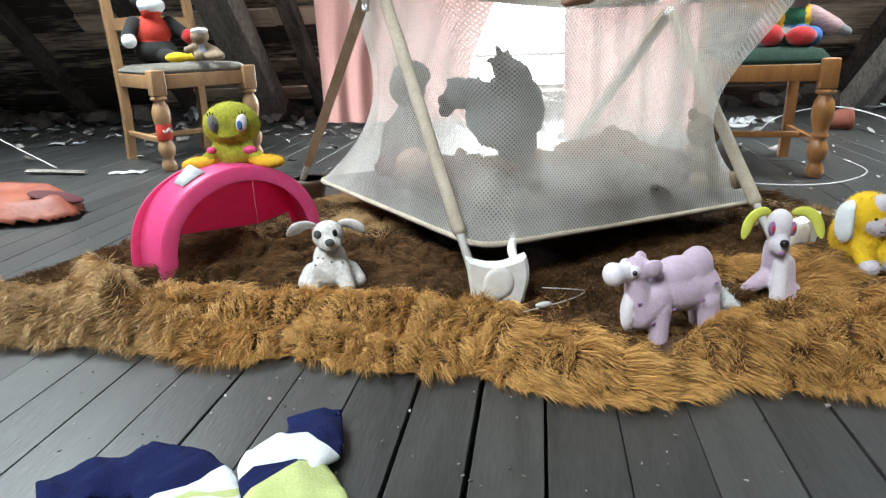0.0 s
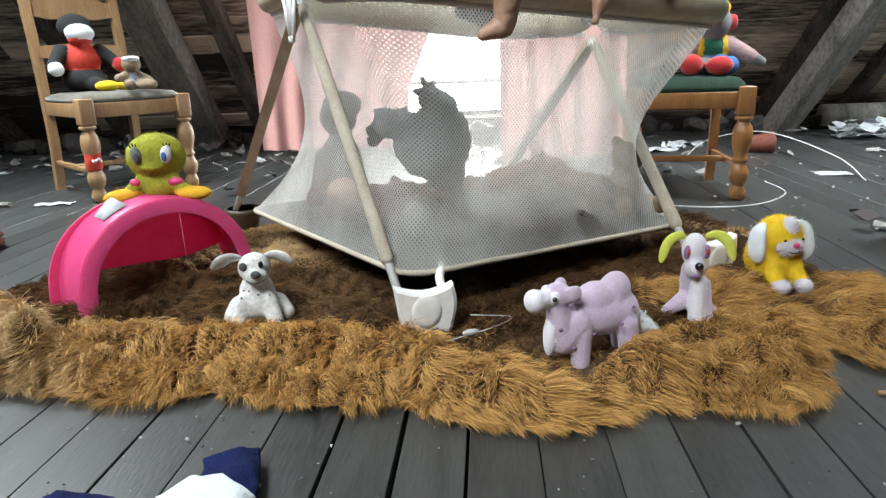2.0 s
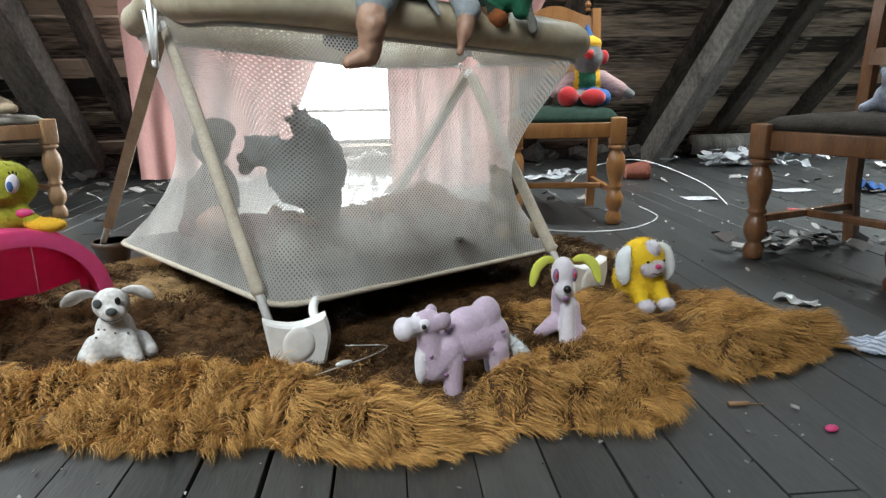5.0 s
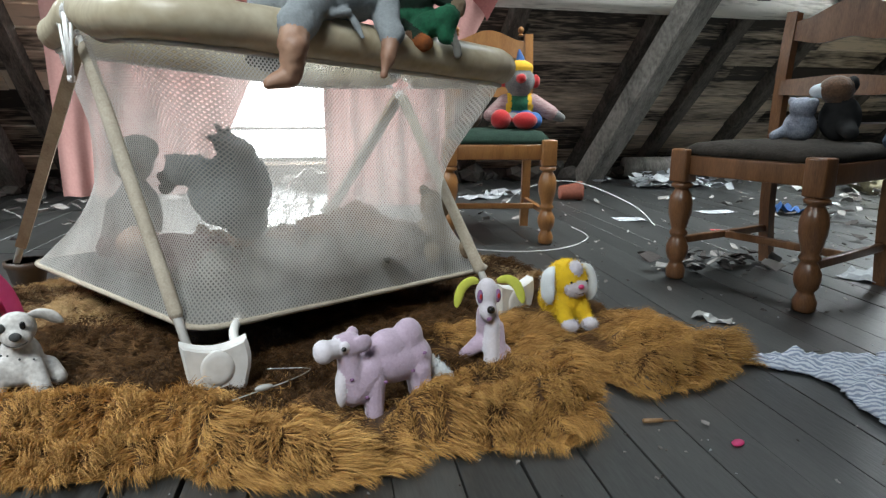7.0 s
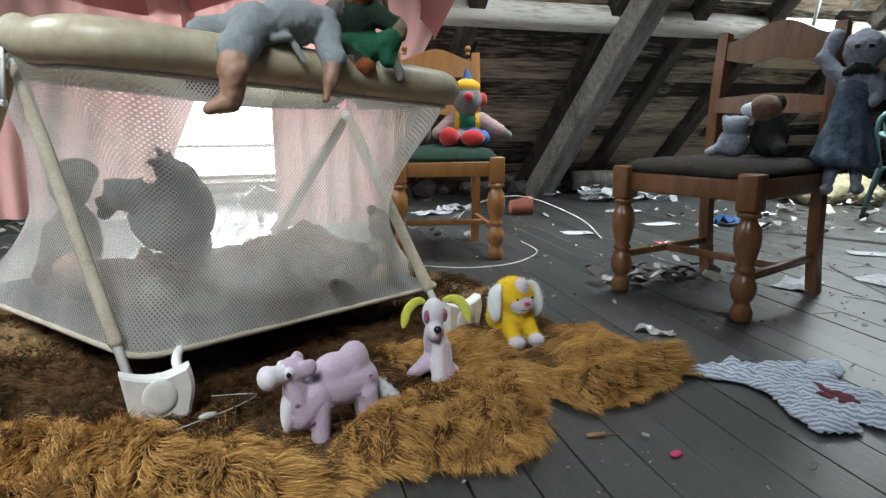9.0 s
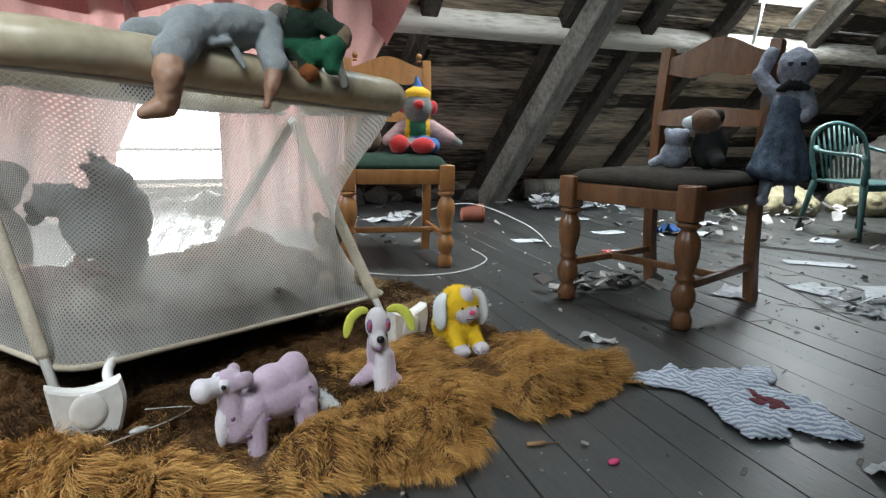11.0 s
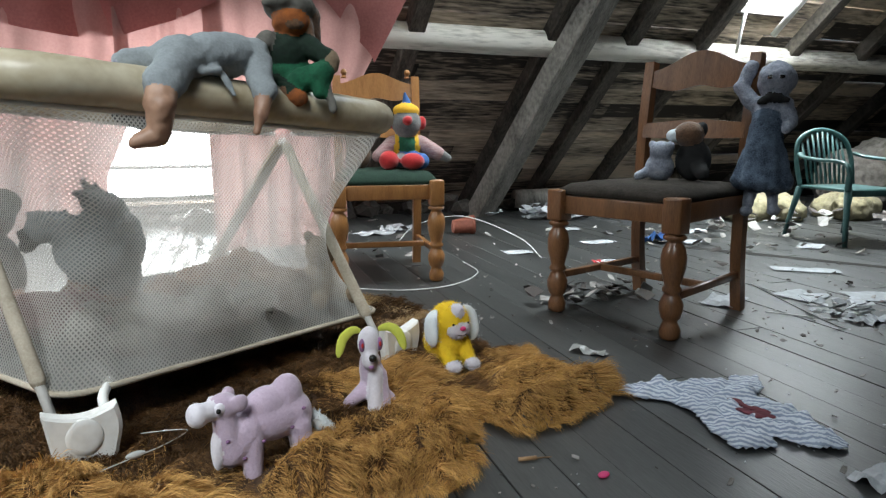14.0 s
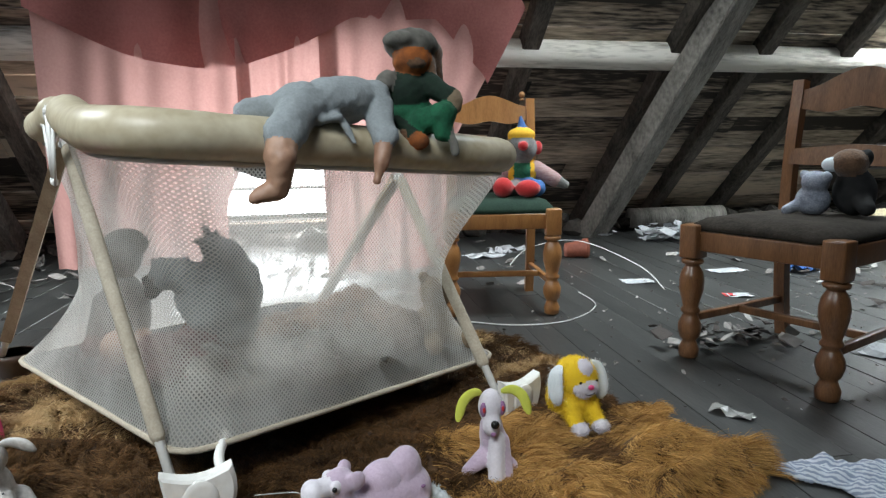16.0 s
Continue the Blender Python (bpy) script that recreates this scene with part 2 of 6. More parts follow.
M_BLUEGREY = mat("speckled_blue_grey_cloth", (0.38, 0.40, 0.46), (0.15, 0.165, 0.21), rough=0.95, scale=60, fine=260, bump=0.4)
M_BLUE = mat("blue_cloth", (0.05, 0.14, 0.36), (0.03, 0.08, 0.22), rough=0.9, scale=14, bump=0.3)
M_STRIPES = mat("red_striped_cotton", (0.42, 0.30, 0.29), (0.22, 0.10, 0.10), rough=0.9, scale=30, fine=150, stretch=(1, 1, 6), bump=0.2)
M_PAPER = mat("crumpled_paper", (0.54, 0.56, 0.58), (0.26, 0.27, 0.28), rough=0.85, scale=12, fine=60, bump=0.2, island=0.4, blend=(0.2, 0.7))
M_LITTER = mat("dirty_scraps", (0.34, 0.32, 0.30), (0.06, 0.05, 0.045), rough=0.95, scale=9, fine=60, bump=0.5, island=0.7, blend=(0.25, 0.75))
M_TERRACOTTA = mat("red_brown_clay", (0.27, 0.075, 0.04), (0.17, 0.045, 0.025), rough=0.7, scale=10, bump=0.1)
M_GREENPL = mat("dusty_green_plastic", (0.050, 0.118, 0.112), (0.028, 0.070, 0.066), rough=0.4, scale=8, bump=0.04)
M_ORANGEBAG = mat("orange_red_nylon", (0.30, 0.075, 0.035), (0.17, 0.035, 0.018), rough=0.6, scale=9, bump=0.4)
M_MAROON = mat("maroon_lining", (0.08, 0.012, 0.015), rough=0.8)
M_SACK = mat("yellow_grey_sacking", (0.30, 0.26, 0.15), (0.14, 0.12, 0.08), rough=0.95, scale=9, bump=0.5)
M_FILM = mat("clear_wrapper", (0.45, 0.45, 0.43), rough=0.15, scale=20, bump=0.2, spec=0.8)
M_STAIN = mat("dark_red_stain", (0.16, 0.035, 0.045), (0.10, 0.02, 0.03), rough=0.9, scale=20)
M_INK = mat("faded_black_ink", (0.03, 0.03, 0.035), rough=0.7, bump=0)
M_WIRE = mat("white_cable", (0.60, 0.60, 0.58), rough=0.5, bump=0)


def stripe_material():
    m = mat("blue_white_stripes", (0.66, 0.69, 0.74), (0.54, 0.58, 0.64), rough=0.95, scale=12, fine=220, bump=0.3)
    n, l = m.node_tree.nodes, m.node_tree.links
    bs = n["Principled BSDF"]
    base = bs.inputs["Base Color"].links[0].from_socket
    tc = n.new("ShaderNodeTexCoord")
    w = n.new("ShaderNodeTexWave")
    w.inputs["Scale"].default_value = 34.0
    w.inputs["Distortion"].default_value = 6.0
    w.inputs["Detail"].default_value = 3.0
    w.inputs["Detail Scale"].default_value = 1.2
    w.bands_direction = "DIAGONAL"
    l.new(tc.outputs["Object"], w.inputs[0])
    r = n.new("ShaderNodeValToRGB")
    r.color_ramp.elements[0].position, r.color_ramp.elements[1].position = 0.35, 0.6
    l.new(w.outputs[0], r.inputs[0])
    mx = n.new("ShaderNodeMix")
    mx.data_type = "RGBA"
    l.new(r.outputs[0], mx.inputs[0])
    mx.inputs[6].default_value = (0.27, 0.31, 0.40, 1)
    l.new(base, mx.inputs[7])
    l.new(mx.outputs[2], bs.inputs["Base Color"])
    return m


M_BLUESTRIPE = stripe_material()

# ---------------------------------------------------------------- building helpers


def mesh_of(bm, name, mats, smooth=True):
    me = bpy.data.meshes.new(name)
    bm.normal_update()
    bm.to_mesh(me)
    bm.free()
    for m in (mats if isinstance(mats, (list, tuple)) else [mats]):
        me.materials.append(m)
    if smooth:
        me.polygons.foreach_set("use_smooth", [True] * len(me.polygons))
    return me


def part(name, bm, material, parent, label="", smooth=True, m=None):
    ob = new(name, mesh_of(bm, name, material, smooth))
    if parent is not None:
        ob.parent = parent
    if m is not None:
        ob.matrix_basis = m
    if label:
        ob["label"] = label
    return ob


def empty(name, m=None):
    ob = new(name)
    ob.empty_display_size = 0.05
    if m is not None:
        ob.matrix_basis = m
    return ob


def box(bm, c, s, rot=None, bevel=0.0):
    m = Matrix.Translation(c) @ (rot or Matrix.Identity(4)) @ Matrix.Diagonal((*s, 1))
    got = bmesh.ops.create_cube(bm, size=1, matrix=m)
    if bevel:
        edges = list({e for v in got["verts"] for e in v.link_edges})
        bmesh.ops.bevel(bm, geom=edges, offset=bevel, segments=2, affect="EDGES", profile=0.6)


def ball(bm, c, r, rot=(0, 0, 0), sub=2):
    r = r if isinstance(r, (tuple, list)) else (r, r, r)
    m = Matrix.Translation(c) @ Euler([radians(a) for a in rot]).to_matrix().to_4x4() @ Matrix.Diagonal((*r, 1))
    bmesh.ops.create_icosphere(bm, subdivisions=sub, radius=1, matrix=m)


def sweep(bm, pts, radii, seg=12, flat=1.0, up=(0, 0, 1), cap=True, closed=False):
    """A tube along points; flat squeezes it along up. Returns its rings."""
    pts = [Vector(p) for p in pts]
    k = len(pts)
    radii = radii if isinstance(radii, (list, tuple)) else [radii] * k
    rings = []
    for i, p in enumerate(pts):
        if closed:
            d = pts[(i + 1) % k] - pts[i - 1]
        else:
            d = pts[min(i + 1, k - 1)] - pts[max(i - 1, 0)]
        d.normalize()
        u = Vector(up)
        side = d.cross(u)
        if side.length < 1e-4:
            side = d.cross(Vector((1, 0, 0)))
        side.normalize()
        top = side.cross(d).normalized()
        rings.append([bm.verts.new(p + radii[i] * (math.cos(a) * side + flat * math.sin(a) * top))
                      for a in [2 * math.pi * j / seg for j in range(seg)]])
    faces = []
    for i in range(k if closed else k - 1):
        a, b = rings[i], rings[(i + 1) % k]
        for j in range(seg):
            faces.append(bm.faces.new((a[j], a[(j + 1) % seg], b[(j + 1) % seg], b[j])))
    if cap and not closed:
        bm.faces.new(list(reversed(rings[0])))
        bm.faces.new(rings[-1])
    return rings, faces


def lathe(bm, profile, centre=(0, 0, 0), seg=16):
    """profile: (radius, z) rows turned about a vertical line."""
    sweep(bm, [(centre[0], centre[1], centre[2] + z) for r, z in profile], [r for r, z in profile], seg, up=(0, 1, 0))


def curve_points(pts, n=8, closed=False):
    """A smooth line through points."""
    pts = [Vector(p) for p in pts]
    k = len(pts)
    out = []
    for i in range(k if closed else k - 1):
        if closed:
            p0, p1, p2, p3 = pts[i - 1], pts[i], pts[(i + 1) % k], pts[(i + 2) % k]
        else:
            p0, p1, p2, p3 = pts[max(i - 1, 0)], pts[i], pts[i + 1], pts[min(i + 2, k - 1)]
        for j in range(n):
            t = j / n
            out.append(0.5 * ((2 * p1) + (p2 - p0) * t + (2 * p0 - 5 * p1 + 4 * p2 - p3) * t * t + (3 * p1 - p0 - 3 * p2 + p3) * t ** 3))
    if not closed:
        out.append(pts[-1])
    return out


def E(c, r, k=0, rot=(0, 0, 0)):
    return ("e", c, r if isinstance(r, (tuple, list)) else (r, r, r), rot, k)


def C(p, q, r0, r1, k=0):
    return ("c", p, q, (r0, r1), k)


def blob(name, prims, mats, voxel=0.005, smooth=3, lumps=0.0):
    """One soft body grown together out of balls and limbs; each face takes the stuff of the form it came from."""
    bm = bmesh.new()
    for p in prims:
        if p[0] == "e":
            ball(bm, p[1], p[2], p[3], 3)
        else:
            a, b = Vector(p[1]), Vector(p[2])
            steps = max(2, int((b - a).length / (0.45 * min(p[3]))) + 1)
            for i in range(steps + 1):
                f = i / steps
                ball(bm, a.lerp(b, f), p[3][0] * (1 - f) + p[3][1] * f, sub=2)
    tmp = new("tmp", mesh_of(bm, "tmp", mats))
    r = tmp.modifiers.new("r", "REMESH")
    r.mode, r.voxel_size = "VOXEL", voxel
    s = tmp.modifiers.new("s", "SMOOTH")
    s.iterations, s.factor = smooth, 0.5
    dg = bpy.context.evaluated_depsgraph_get()
    me = bpy.data.meshes.new_from_object(tmp.evaluated_get(dg))
    old = tmp.data
    bpy.data.objects.remove(tmp)
    bpy.data.meshes.remove(old)
    me.name = name
    me.materials.clear()
    for m in mats:
        me.materials.append(m)
    nv = len(me.vertices)
    co = np.empty(nv * 3)
    me.vertices.foreach_get("co", co)
    co = co.reshape(-1, 3)
    if lumps:
        no = np.empty(nv * 3)
        me.vertices.foreach_get("normal", no)
        no = no.reshape(-1, 3)
        f = np.array([noise.noise(Vector(c) * 28) + 0.5 * noise.noise(Vector(c) * 70) for c in co])
        co = co + no * (lumps * f)[:, None]
        me.vertices.foreach_set("co", co.ravel())
    nf = len(me.polygons)
    ce = np.empty(nf * 3)
    me.polygons.foreach_get("center", ce)
    ce = ce.reshape(-1, 3)
    dist = []
    for p in prims:
        if p[0] == "e":
            inv = np.array((Euler([radians(a) for a in p[3]]).to_matrix()).transposed())
            q = (ce - np.array(p[1])) @ inv.T / np.array(p[2])
            dist.append((np.linalg.norm(q, axis=1) - 1) * min(p[2]))
        else:
            a, b = np.array(p[1], float), np.array(p[2], float)
            f = np.clip((ce - a) @ (b - a) / max(1e-9, (b - a) @ (b - a)), 0, 1)
            dist.append(np.linalg.norm(ce - a - f[:, None] * (b - a), axis=1) - (p[3][0] * (1 - f) + p[3][1] * f))
    which = np.argmin(np.array(dist), axis=0)
    me.polygons.foreach_set("material_index", np.array([p[-1] for p in prims])[which].astype(np.int32))
    me.polygons.foreach_set("use_smooth", [True] * nf)
    me.update()
    return me


def strands(name, roots, tips, width, parent, mats, which=None, label="", bend=None):
    """Hair: one tapered curved blade per root."""
    n = len(roots)
    d = tips - roots
    rnd = np.random.RandomState(n).normal(size=(n, 3))
    side = np.cross(d, rnd)
    side /= np.linalg.norm(side, axis=1)[:, None] + 1e-9
    w = width * (0.6 + 0.8 * np.random.RandomState(n + 1).rand(n))[:, None]
    mid = roots + d * 0.55 + (bend if bend is not None else 0)
    v = np.stack([roots - side * w, roots + side * w, mid - side * w * 0.8, mid + side * w * 0.8, tips], axis=1).reshape(-1, 3)
    base = np.arange(n)[:, None] * 5
    quads = (base + np.array([0, 1, 3, 2])).ravel()
    tris = (base + np.array([2, 3, 4])).ravel()
    me = bpy.data.meshes.new(name)
    me.vertices.add(n * 5)
    me.vertices.foreach_set("co", v.ravel())
    me.loops.add(n * 7)
    me.loops.foreach_set("vertex_index", np.concatenate([quads, tris]).astype(np.int32))
    me.polygons.add(n * 2)
    me.polygons.foreach_set("loop_start", np.concatenate([np.arange(n) * 4, n * 4 + np.arange(n) * 3]).astype(np.int32))
    me.polygons.foreach_set("loop_total", np.concatenate([np.full(n, 4), np.full(n, 3)]).astype(np.int32))
    for m in mats:
        me.materials.append(m)
    if which is not None:
        me.polygons.foreach_set("material_index", np.concatenate([which, which]).astype(np.int32))
    me.update()
    me.validate()
    ob = new(name, me)
    ob.parent = parent
    tagged(ob, label, "", "", "stuff")
    return ob


def fuzz(name, ob_mesh, parent, n, length, width, mat_of=None, droop=0.3, seed=1, pick=None):
    """Short pile over a mesh, in the colours of the faces it grows on."""
    rs = np.random.RandomState(seed)
    nf = len(ob_mesh.polygons)
    ar, ce, no, mi = np.empty(nf), np.empty(nf * 3), np.empty(nf * 3), np.empty(nf, np.int32)
    ob_mesh.polygons.foreach_get("area", ar)
    ob_mesh.polygons.foreach_get("center", ce)
    ob_mesh.polygons.foreach_get("normal", no)
    ob_mesh.polygons.foreach_get("material_index", mi)
    ce, no = ce.reshape(-1, 3), no.reshape(-1, 3)
    if pick is not None:
        ar = ar * np.isin(mi, pick)
    f = rs.choice(nf, n, p=ar / ar.sum())
    jit = rs.normal(size=(n, 3)) * np.sqrt(ar[f])[:, None] * 0.4
    roots = ce[f] + jit - no[f] * 0.002
    d = no[f] + rs.normal(size=(n, 3)) * 0.45 + np.array([0, 0, -droop])
    d /= np.linalg.norm(d, axis=1)[:, None]
    tips = roots + d * (length * (0.5 + 0.8 * rs.rand(n)))[:, None]
    return strands(name, roots, tips, width, parent, list(ob_mesh.materials), mi[f])


FIELD = {}


def field(x, y, scale, seed):
    """Smooth noise over the plan, read from a net of values."""
    key = (scale, seed)
    step = 0.16 / scale
    if key not in FIELD:
        FIELD[key] = np.array([[noise.noise(Vector(((i * step - 1.6) * scale, (j * step + 0.6) * scale, seed))) for j in range(int(2.4 / step) + 2)] for i in range(int(3.4 / step) + 2)])
    g = FIELD[key]
    u, v = np.clip((np.asarray(x) + 1.6) / step, 0, g.shape[0] - 1.01), np.clip((np.asarray(y) - 0.6) / step, 0, g.shape[1] - 1.01)
    i, j = u.astype(int), v.astype(int)
    a, b = u - i, v - j
    return (g[i, j] * (1 - a) + g[i + 1, j] * a) * (1 - b) + (g[i, j + 1] * (1 - a) + g[i + 1, j + 1] * a) * b


def inside(px, py, poly):
    res = np.zeros(px.shape, bool)
    j = len(poly) - 1
    for i in range(len(poly)):
        (xi, yi), (xj, yj) = poly[i], poly[j]
        cross = ((yi > py) != (yj > py)) & (px < (xj - xi) * (py - yi) / (yj - yi + 1e-12) + xi)
        res ^= cross
        j = i
    return res


def edge_distance(px, py, line, closed=True):
    best = np.full(px.shape, 9.0)
    k = len(line)
    for i in range(k if closed else k - 1):
        (ax, ay), (bx, by) = line[i], line[(i + 1) % k]
        f = np.clip(((px - ax) * (bx - ax) + (py - ay) * (by - ay)) / ((bx - ax) ** 2 + (by - ay) ** 2 + 1e-12), 0, 1)
        best = np.minimum(best, np.hypot(px - ax - f * (bx - ax), py - ay - f * (by - ay)))
    return best


def lie(name, poly, height, material, step=0.01, thick=0.003):
    """A cloth that lies about: an outline filled with a fine net, raised by height(x, y, edge)."""
    bm = bmesh.new()
    xs = [p[0] for p in poly]
    ys = [p[1] for p in poly]
    nx, ny = int((max(xs) - min(xs)) / step) + 2, int((max(ys) - min(ys)) / step) + 2
    gx, gy = np.meshgrid(min(xs) + step * np.arange(nx), min(ys) + step * np.arange(ny), indexing="ij")
    ok = inside(gx, gy, poly)
    ed = edge_distance(gx, gy, poly)
    verts = {}
    for i in range(nx - 1):
        for j in range(ny - 1):
            cell = [(i, j), (i + 1, j), (i + 1, j + 1), (i, j + 1)]
            if all(ok[c] for c in cell):
                for c in cell:
                    if c not in verts:
                        verts[c] = bm.verts.new((gx[c], gy[c], height(gx[c], gy[c], ed[c])))
                bm.faces.new([verts[c] for c in cell])
    me = mesh_of(bm, name, material)
    ob = new(name, me)
    so = ob.modifiers.new("thick", "SOLIDIFY")
    so.thickness, so.offset = thick, 1.0
    sm = ob.modifiers.new("soft", "SMOOTH")
    sm.iterations, sm.factor = 2, 0.5
    return ob


def slope_z(y):
    """Underside of the far roof slope."""
    return (5.1 - y) * 0.9

# ---------------------------------------------------------------- the attic shell
X0, X1, YR, YN = -5.0, 7.0, 0.6, -3.6
WIN = (-0.02, 0.84, 3.88, 4.99)       # hatch in the far slope behind the curtain: x0, x1, y0, y1
SKY = (4.0, 4.5, 2.85, 3.52)         # small skylight in the far slope
HIGH = (1.55, 2.85, 2.05, 2.75)      # two unseen openings added higher in the far slope for fill light
HIGH2 = (-2.5, -1.3, 2.25, 2.95)


def roof_mesh():
    """Far slope: overlapping uneven boards in courses, left open at the two windows."""
    rs = random.Random(4)
    bm = bmesh.new()
    tilt = Matrix.Rotation(-math.atan(0.9), 4, "X")
    y = 5.16
    while y > YR:
        w = rs.uniform(0.11, 0.17) * 0.743
        x = X0 - rs.uniform(0, 1)
        while x < X1:
            ln = rs.uniform(1.2, 3.2)
            spans = [(x, x + ln - 0.006)]
            for a, b, c, d in (WIN, SKY, HIGH, HIGH2):
                if c - 0.04 < y - w / 2 < d + 0.02:
                    spans = [s for u, v in spans for s in ((u, min(v, a)), (max(u, b), v)) if s[1] - s[0] > 0.03]
            for u, v in spans:
                zc = slope_z(y - w / 2) + 0.018 + rs.uniform(-0.004, 0.008)
                box(bm, ((u + v) / 2, y - w / 2, zc), (v - u, w / 0.743 - 0.008, 0.022),
                    Matrix.Rotation(-math.atan(0.9) + rs.uniform(-0.03, 0.03), 4, "X") @ Matrix.Rotation(rs.uniform(-0.004, 0.004), 4, "Z"))
            x += ln
        y -= w
    return bm


tagged(part("ceiling", roof_mesh(), M_ROOF, None, smooth=False), "sooty dark brown roof boards on a steep slope", "ceiling", kind="structure")


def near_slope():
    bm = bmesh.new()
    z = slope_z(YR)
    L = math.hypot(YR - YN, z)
    # unseen opening added behind the camera so that fill light can enter
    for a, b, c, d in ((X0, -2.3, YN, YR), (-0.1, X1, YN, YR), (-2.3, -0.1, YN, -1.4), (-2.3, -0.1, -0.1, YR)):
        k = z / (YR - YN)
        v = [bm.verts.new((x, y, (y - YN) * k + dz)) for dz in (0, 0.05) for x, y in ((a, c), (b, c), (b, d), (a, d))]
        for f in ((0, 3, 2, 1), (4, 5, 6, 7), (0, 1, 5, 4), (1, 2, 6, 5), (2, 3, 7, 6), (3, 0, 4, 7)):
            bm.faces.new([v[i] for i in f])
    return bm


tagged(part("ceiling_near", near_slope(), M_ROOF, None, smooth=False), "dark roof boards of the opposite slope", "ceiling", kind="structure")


def gable(x, name):
    bm = bmesh.new()
    v = [bm.verts.new((x + dx, y, z)) for dx in (0, 0.2 if x > 0 else -0.2) for y, z in ((YN, -0.05), (5.2, -0.05), (YR, slope_z(YR) + 0.05))]
    for f in ((0, 1, 2), (5, 4, 3), (0, 3, 4, 1), (1, 4, 5, 2), (2, 5, 3, 0)):
        bm.faces.new([v[i] for i in f])
    tagged(part(name, bm, M_STONE, None, smooth=False), "dark rough gable wall", "wall", kind="structure")


gable(X0, "wall_west")
gable(X1, "wall_east")


def beam(name, p, q, w, h, material, label, round_=False, seed=0):
    """A hewn beam or log between two points."""
    rs = random.Random(seed)
    bm = bmesh.new()
    p, q = Vector(p), Vector(q)
    n = max(4, int((q - p).length / 0.25))
    seg = 12 if round_ else 8
    d = (q - p).normalized()
    up = Vector((0, 0, 1)) if abs(d.z) < 0.9 else Vector((0, 1, 0))
    side = d.cross(up).normalized()
    top = side.cross(d).normalized()
    rings = []
    for i in range(n + 1):
        c = p.lerp(q, i / n)
        ring = []
        if round_:
            for j in range(seg):
                a = 2 * math.pi * j / seg
                r = 1 + 0.10 * noise.noise(Vector((i * 0.35, math.cos(a) * 1.3, math.sin(a) * 1.3 + seed)))
                ring.append(bm.verts.new(c + side * math.cos(a) * w / 2 * r + top * math.sin(a) * h / 2 * r))
        else:
            for sx, sy in ((1, .86), (.86, 1), (-.86, 1), (-1, .86), (-1, -.86), (-.86, -1), (.86, -1), (1, -.86)):
                r = 1 + rs.uniform(-0.035, 0.035)
                ring.append(bm.verts.new(c + side * sx * w / 2 * r + top * sy * h / 2 * r))
        rings.append(ring)
    for a, b in zip(rings, rings[1:]):
        for j in range(seg):
            bm.faces.new((a[j], a[(j + 1) % seg], b[(j + 1) % seg], b[j]))
    bm.faces.new(list(reversed(rings[0]))), bm.faces.new(rings[-1])
    return tagged(part(name, bm, material, None, smooth=round_), label, "beam", kind="structure")


for i, x in enumerate((-4.6, -3.7, -2.75, -1.95, -0.97, -0.05, 0.95, 1.75, 2.66, 3.25, 3.85, 4.75, 5.5, 6.3)):
    if WIN[0] - 0.03 < x < WIN[1] + 0.03:
        continue
    top = next((h[3] + 0.04 for h in (HIGH, HIGH2) if h[0] - 0.05 < x < h[1] + 0.05), YR)
    beam("rafter", (x, 5.06, slope_z(5.06) - 0.045), (x - 0.02, top, slope_z(top) - 0.045), 0.10, 0.11, M_RAFTER, "dark grey hewn rafter under the roof boards", seed=i)
beam("purlin", (X0, 3.74, 1.17), (X1, 3.74, 1.17), 0.17, 0.16, M_PURLIN, "pale round log purlin with bark traces", True, 3)
beam("strut", (2.56, 4.56, -0.02), (2.86, 2.85, 2.0), 0.17, 0.15, M_BEAM, "weathered grey diagonal timber strut", seed=21)
beam("strut", (-1.33, 4.95, -0.02), (-1.30, 2.9, 1.75), 0.22, 0.17, M_BEAM, "weathered pale grey diagonal timber strut", seed=22)
beam("ridge_beam", (X0, YR, slope_z(YR) - 0.12), (X1, YR, slope_z(YR) - 0.12), 0.16, 0.2, M_BEAM, "dark ridge beam", seed=23)


def rubble_strip():
    """Low mound of broken stone and dirt where the roof meets the floor."""
    rs = random.Random(8)
    bm = bmesh.new()
    for i in range(190):
        x = rs.uniform(X0, X1)
        r = rs.uniform(0.04, 0.13)
        y = 5.0 - abs(rs.gauss(0, 0.14))
        ball(bm, (x, y, min(r * 0.4, slope_z(y) - r * .6)), (r * rs.uniform(.9, 1.5), r * rs.uniform(.7, 1.1), r * rs.uniform(.5, .8)), (rs.uniform(0, 40), rs.uniform(0, 40), rs.uniform(0, 180)), 1)
    box(bm, ((X0 + X1) / 2, 5.12, 0.04), (X1 - X0, 0.2, 0.2))
    for v in bm.verts:
        v.co += Vector((rs.uniform(-1, 1), rs.uniform(-1, 1), rs.uniform(-1, 1))) * 0.008
    return bm


tagged(part("rubble", rubble_strip(), M_STONE, None, smooth=False), "dusty stone rubble along the foot of the roof", "rubble", kind="stuff")

# openings: frames and the bright sky beyond
M_SKYGLOW = glow("white_sky", (0.92, 0.96, 1.0), 11.0)


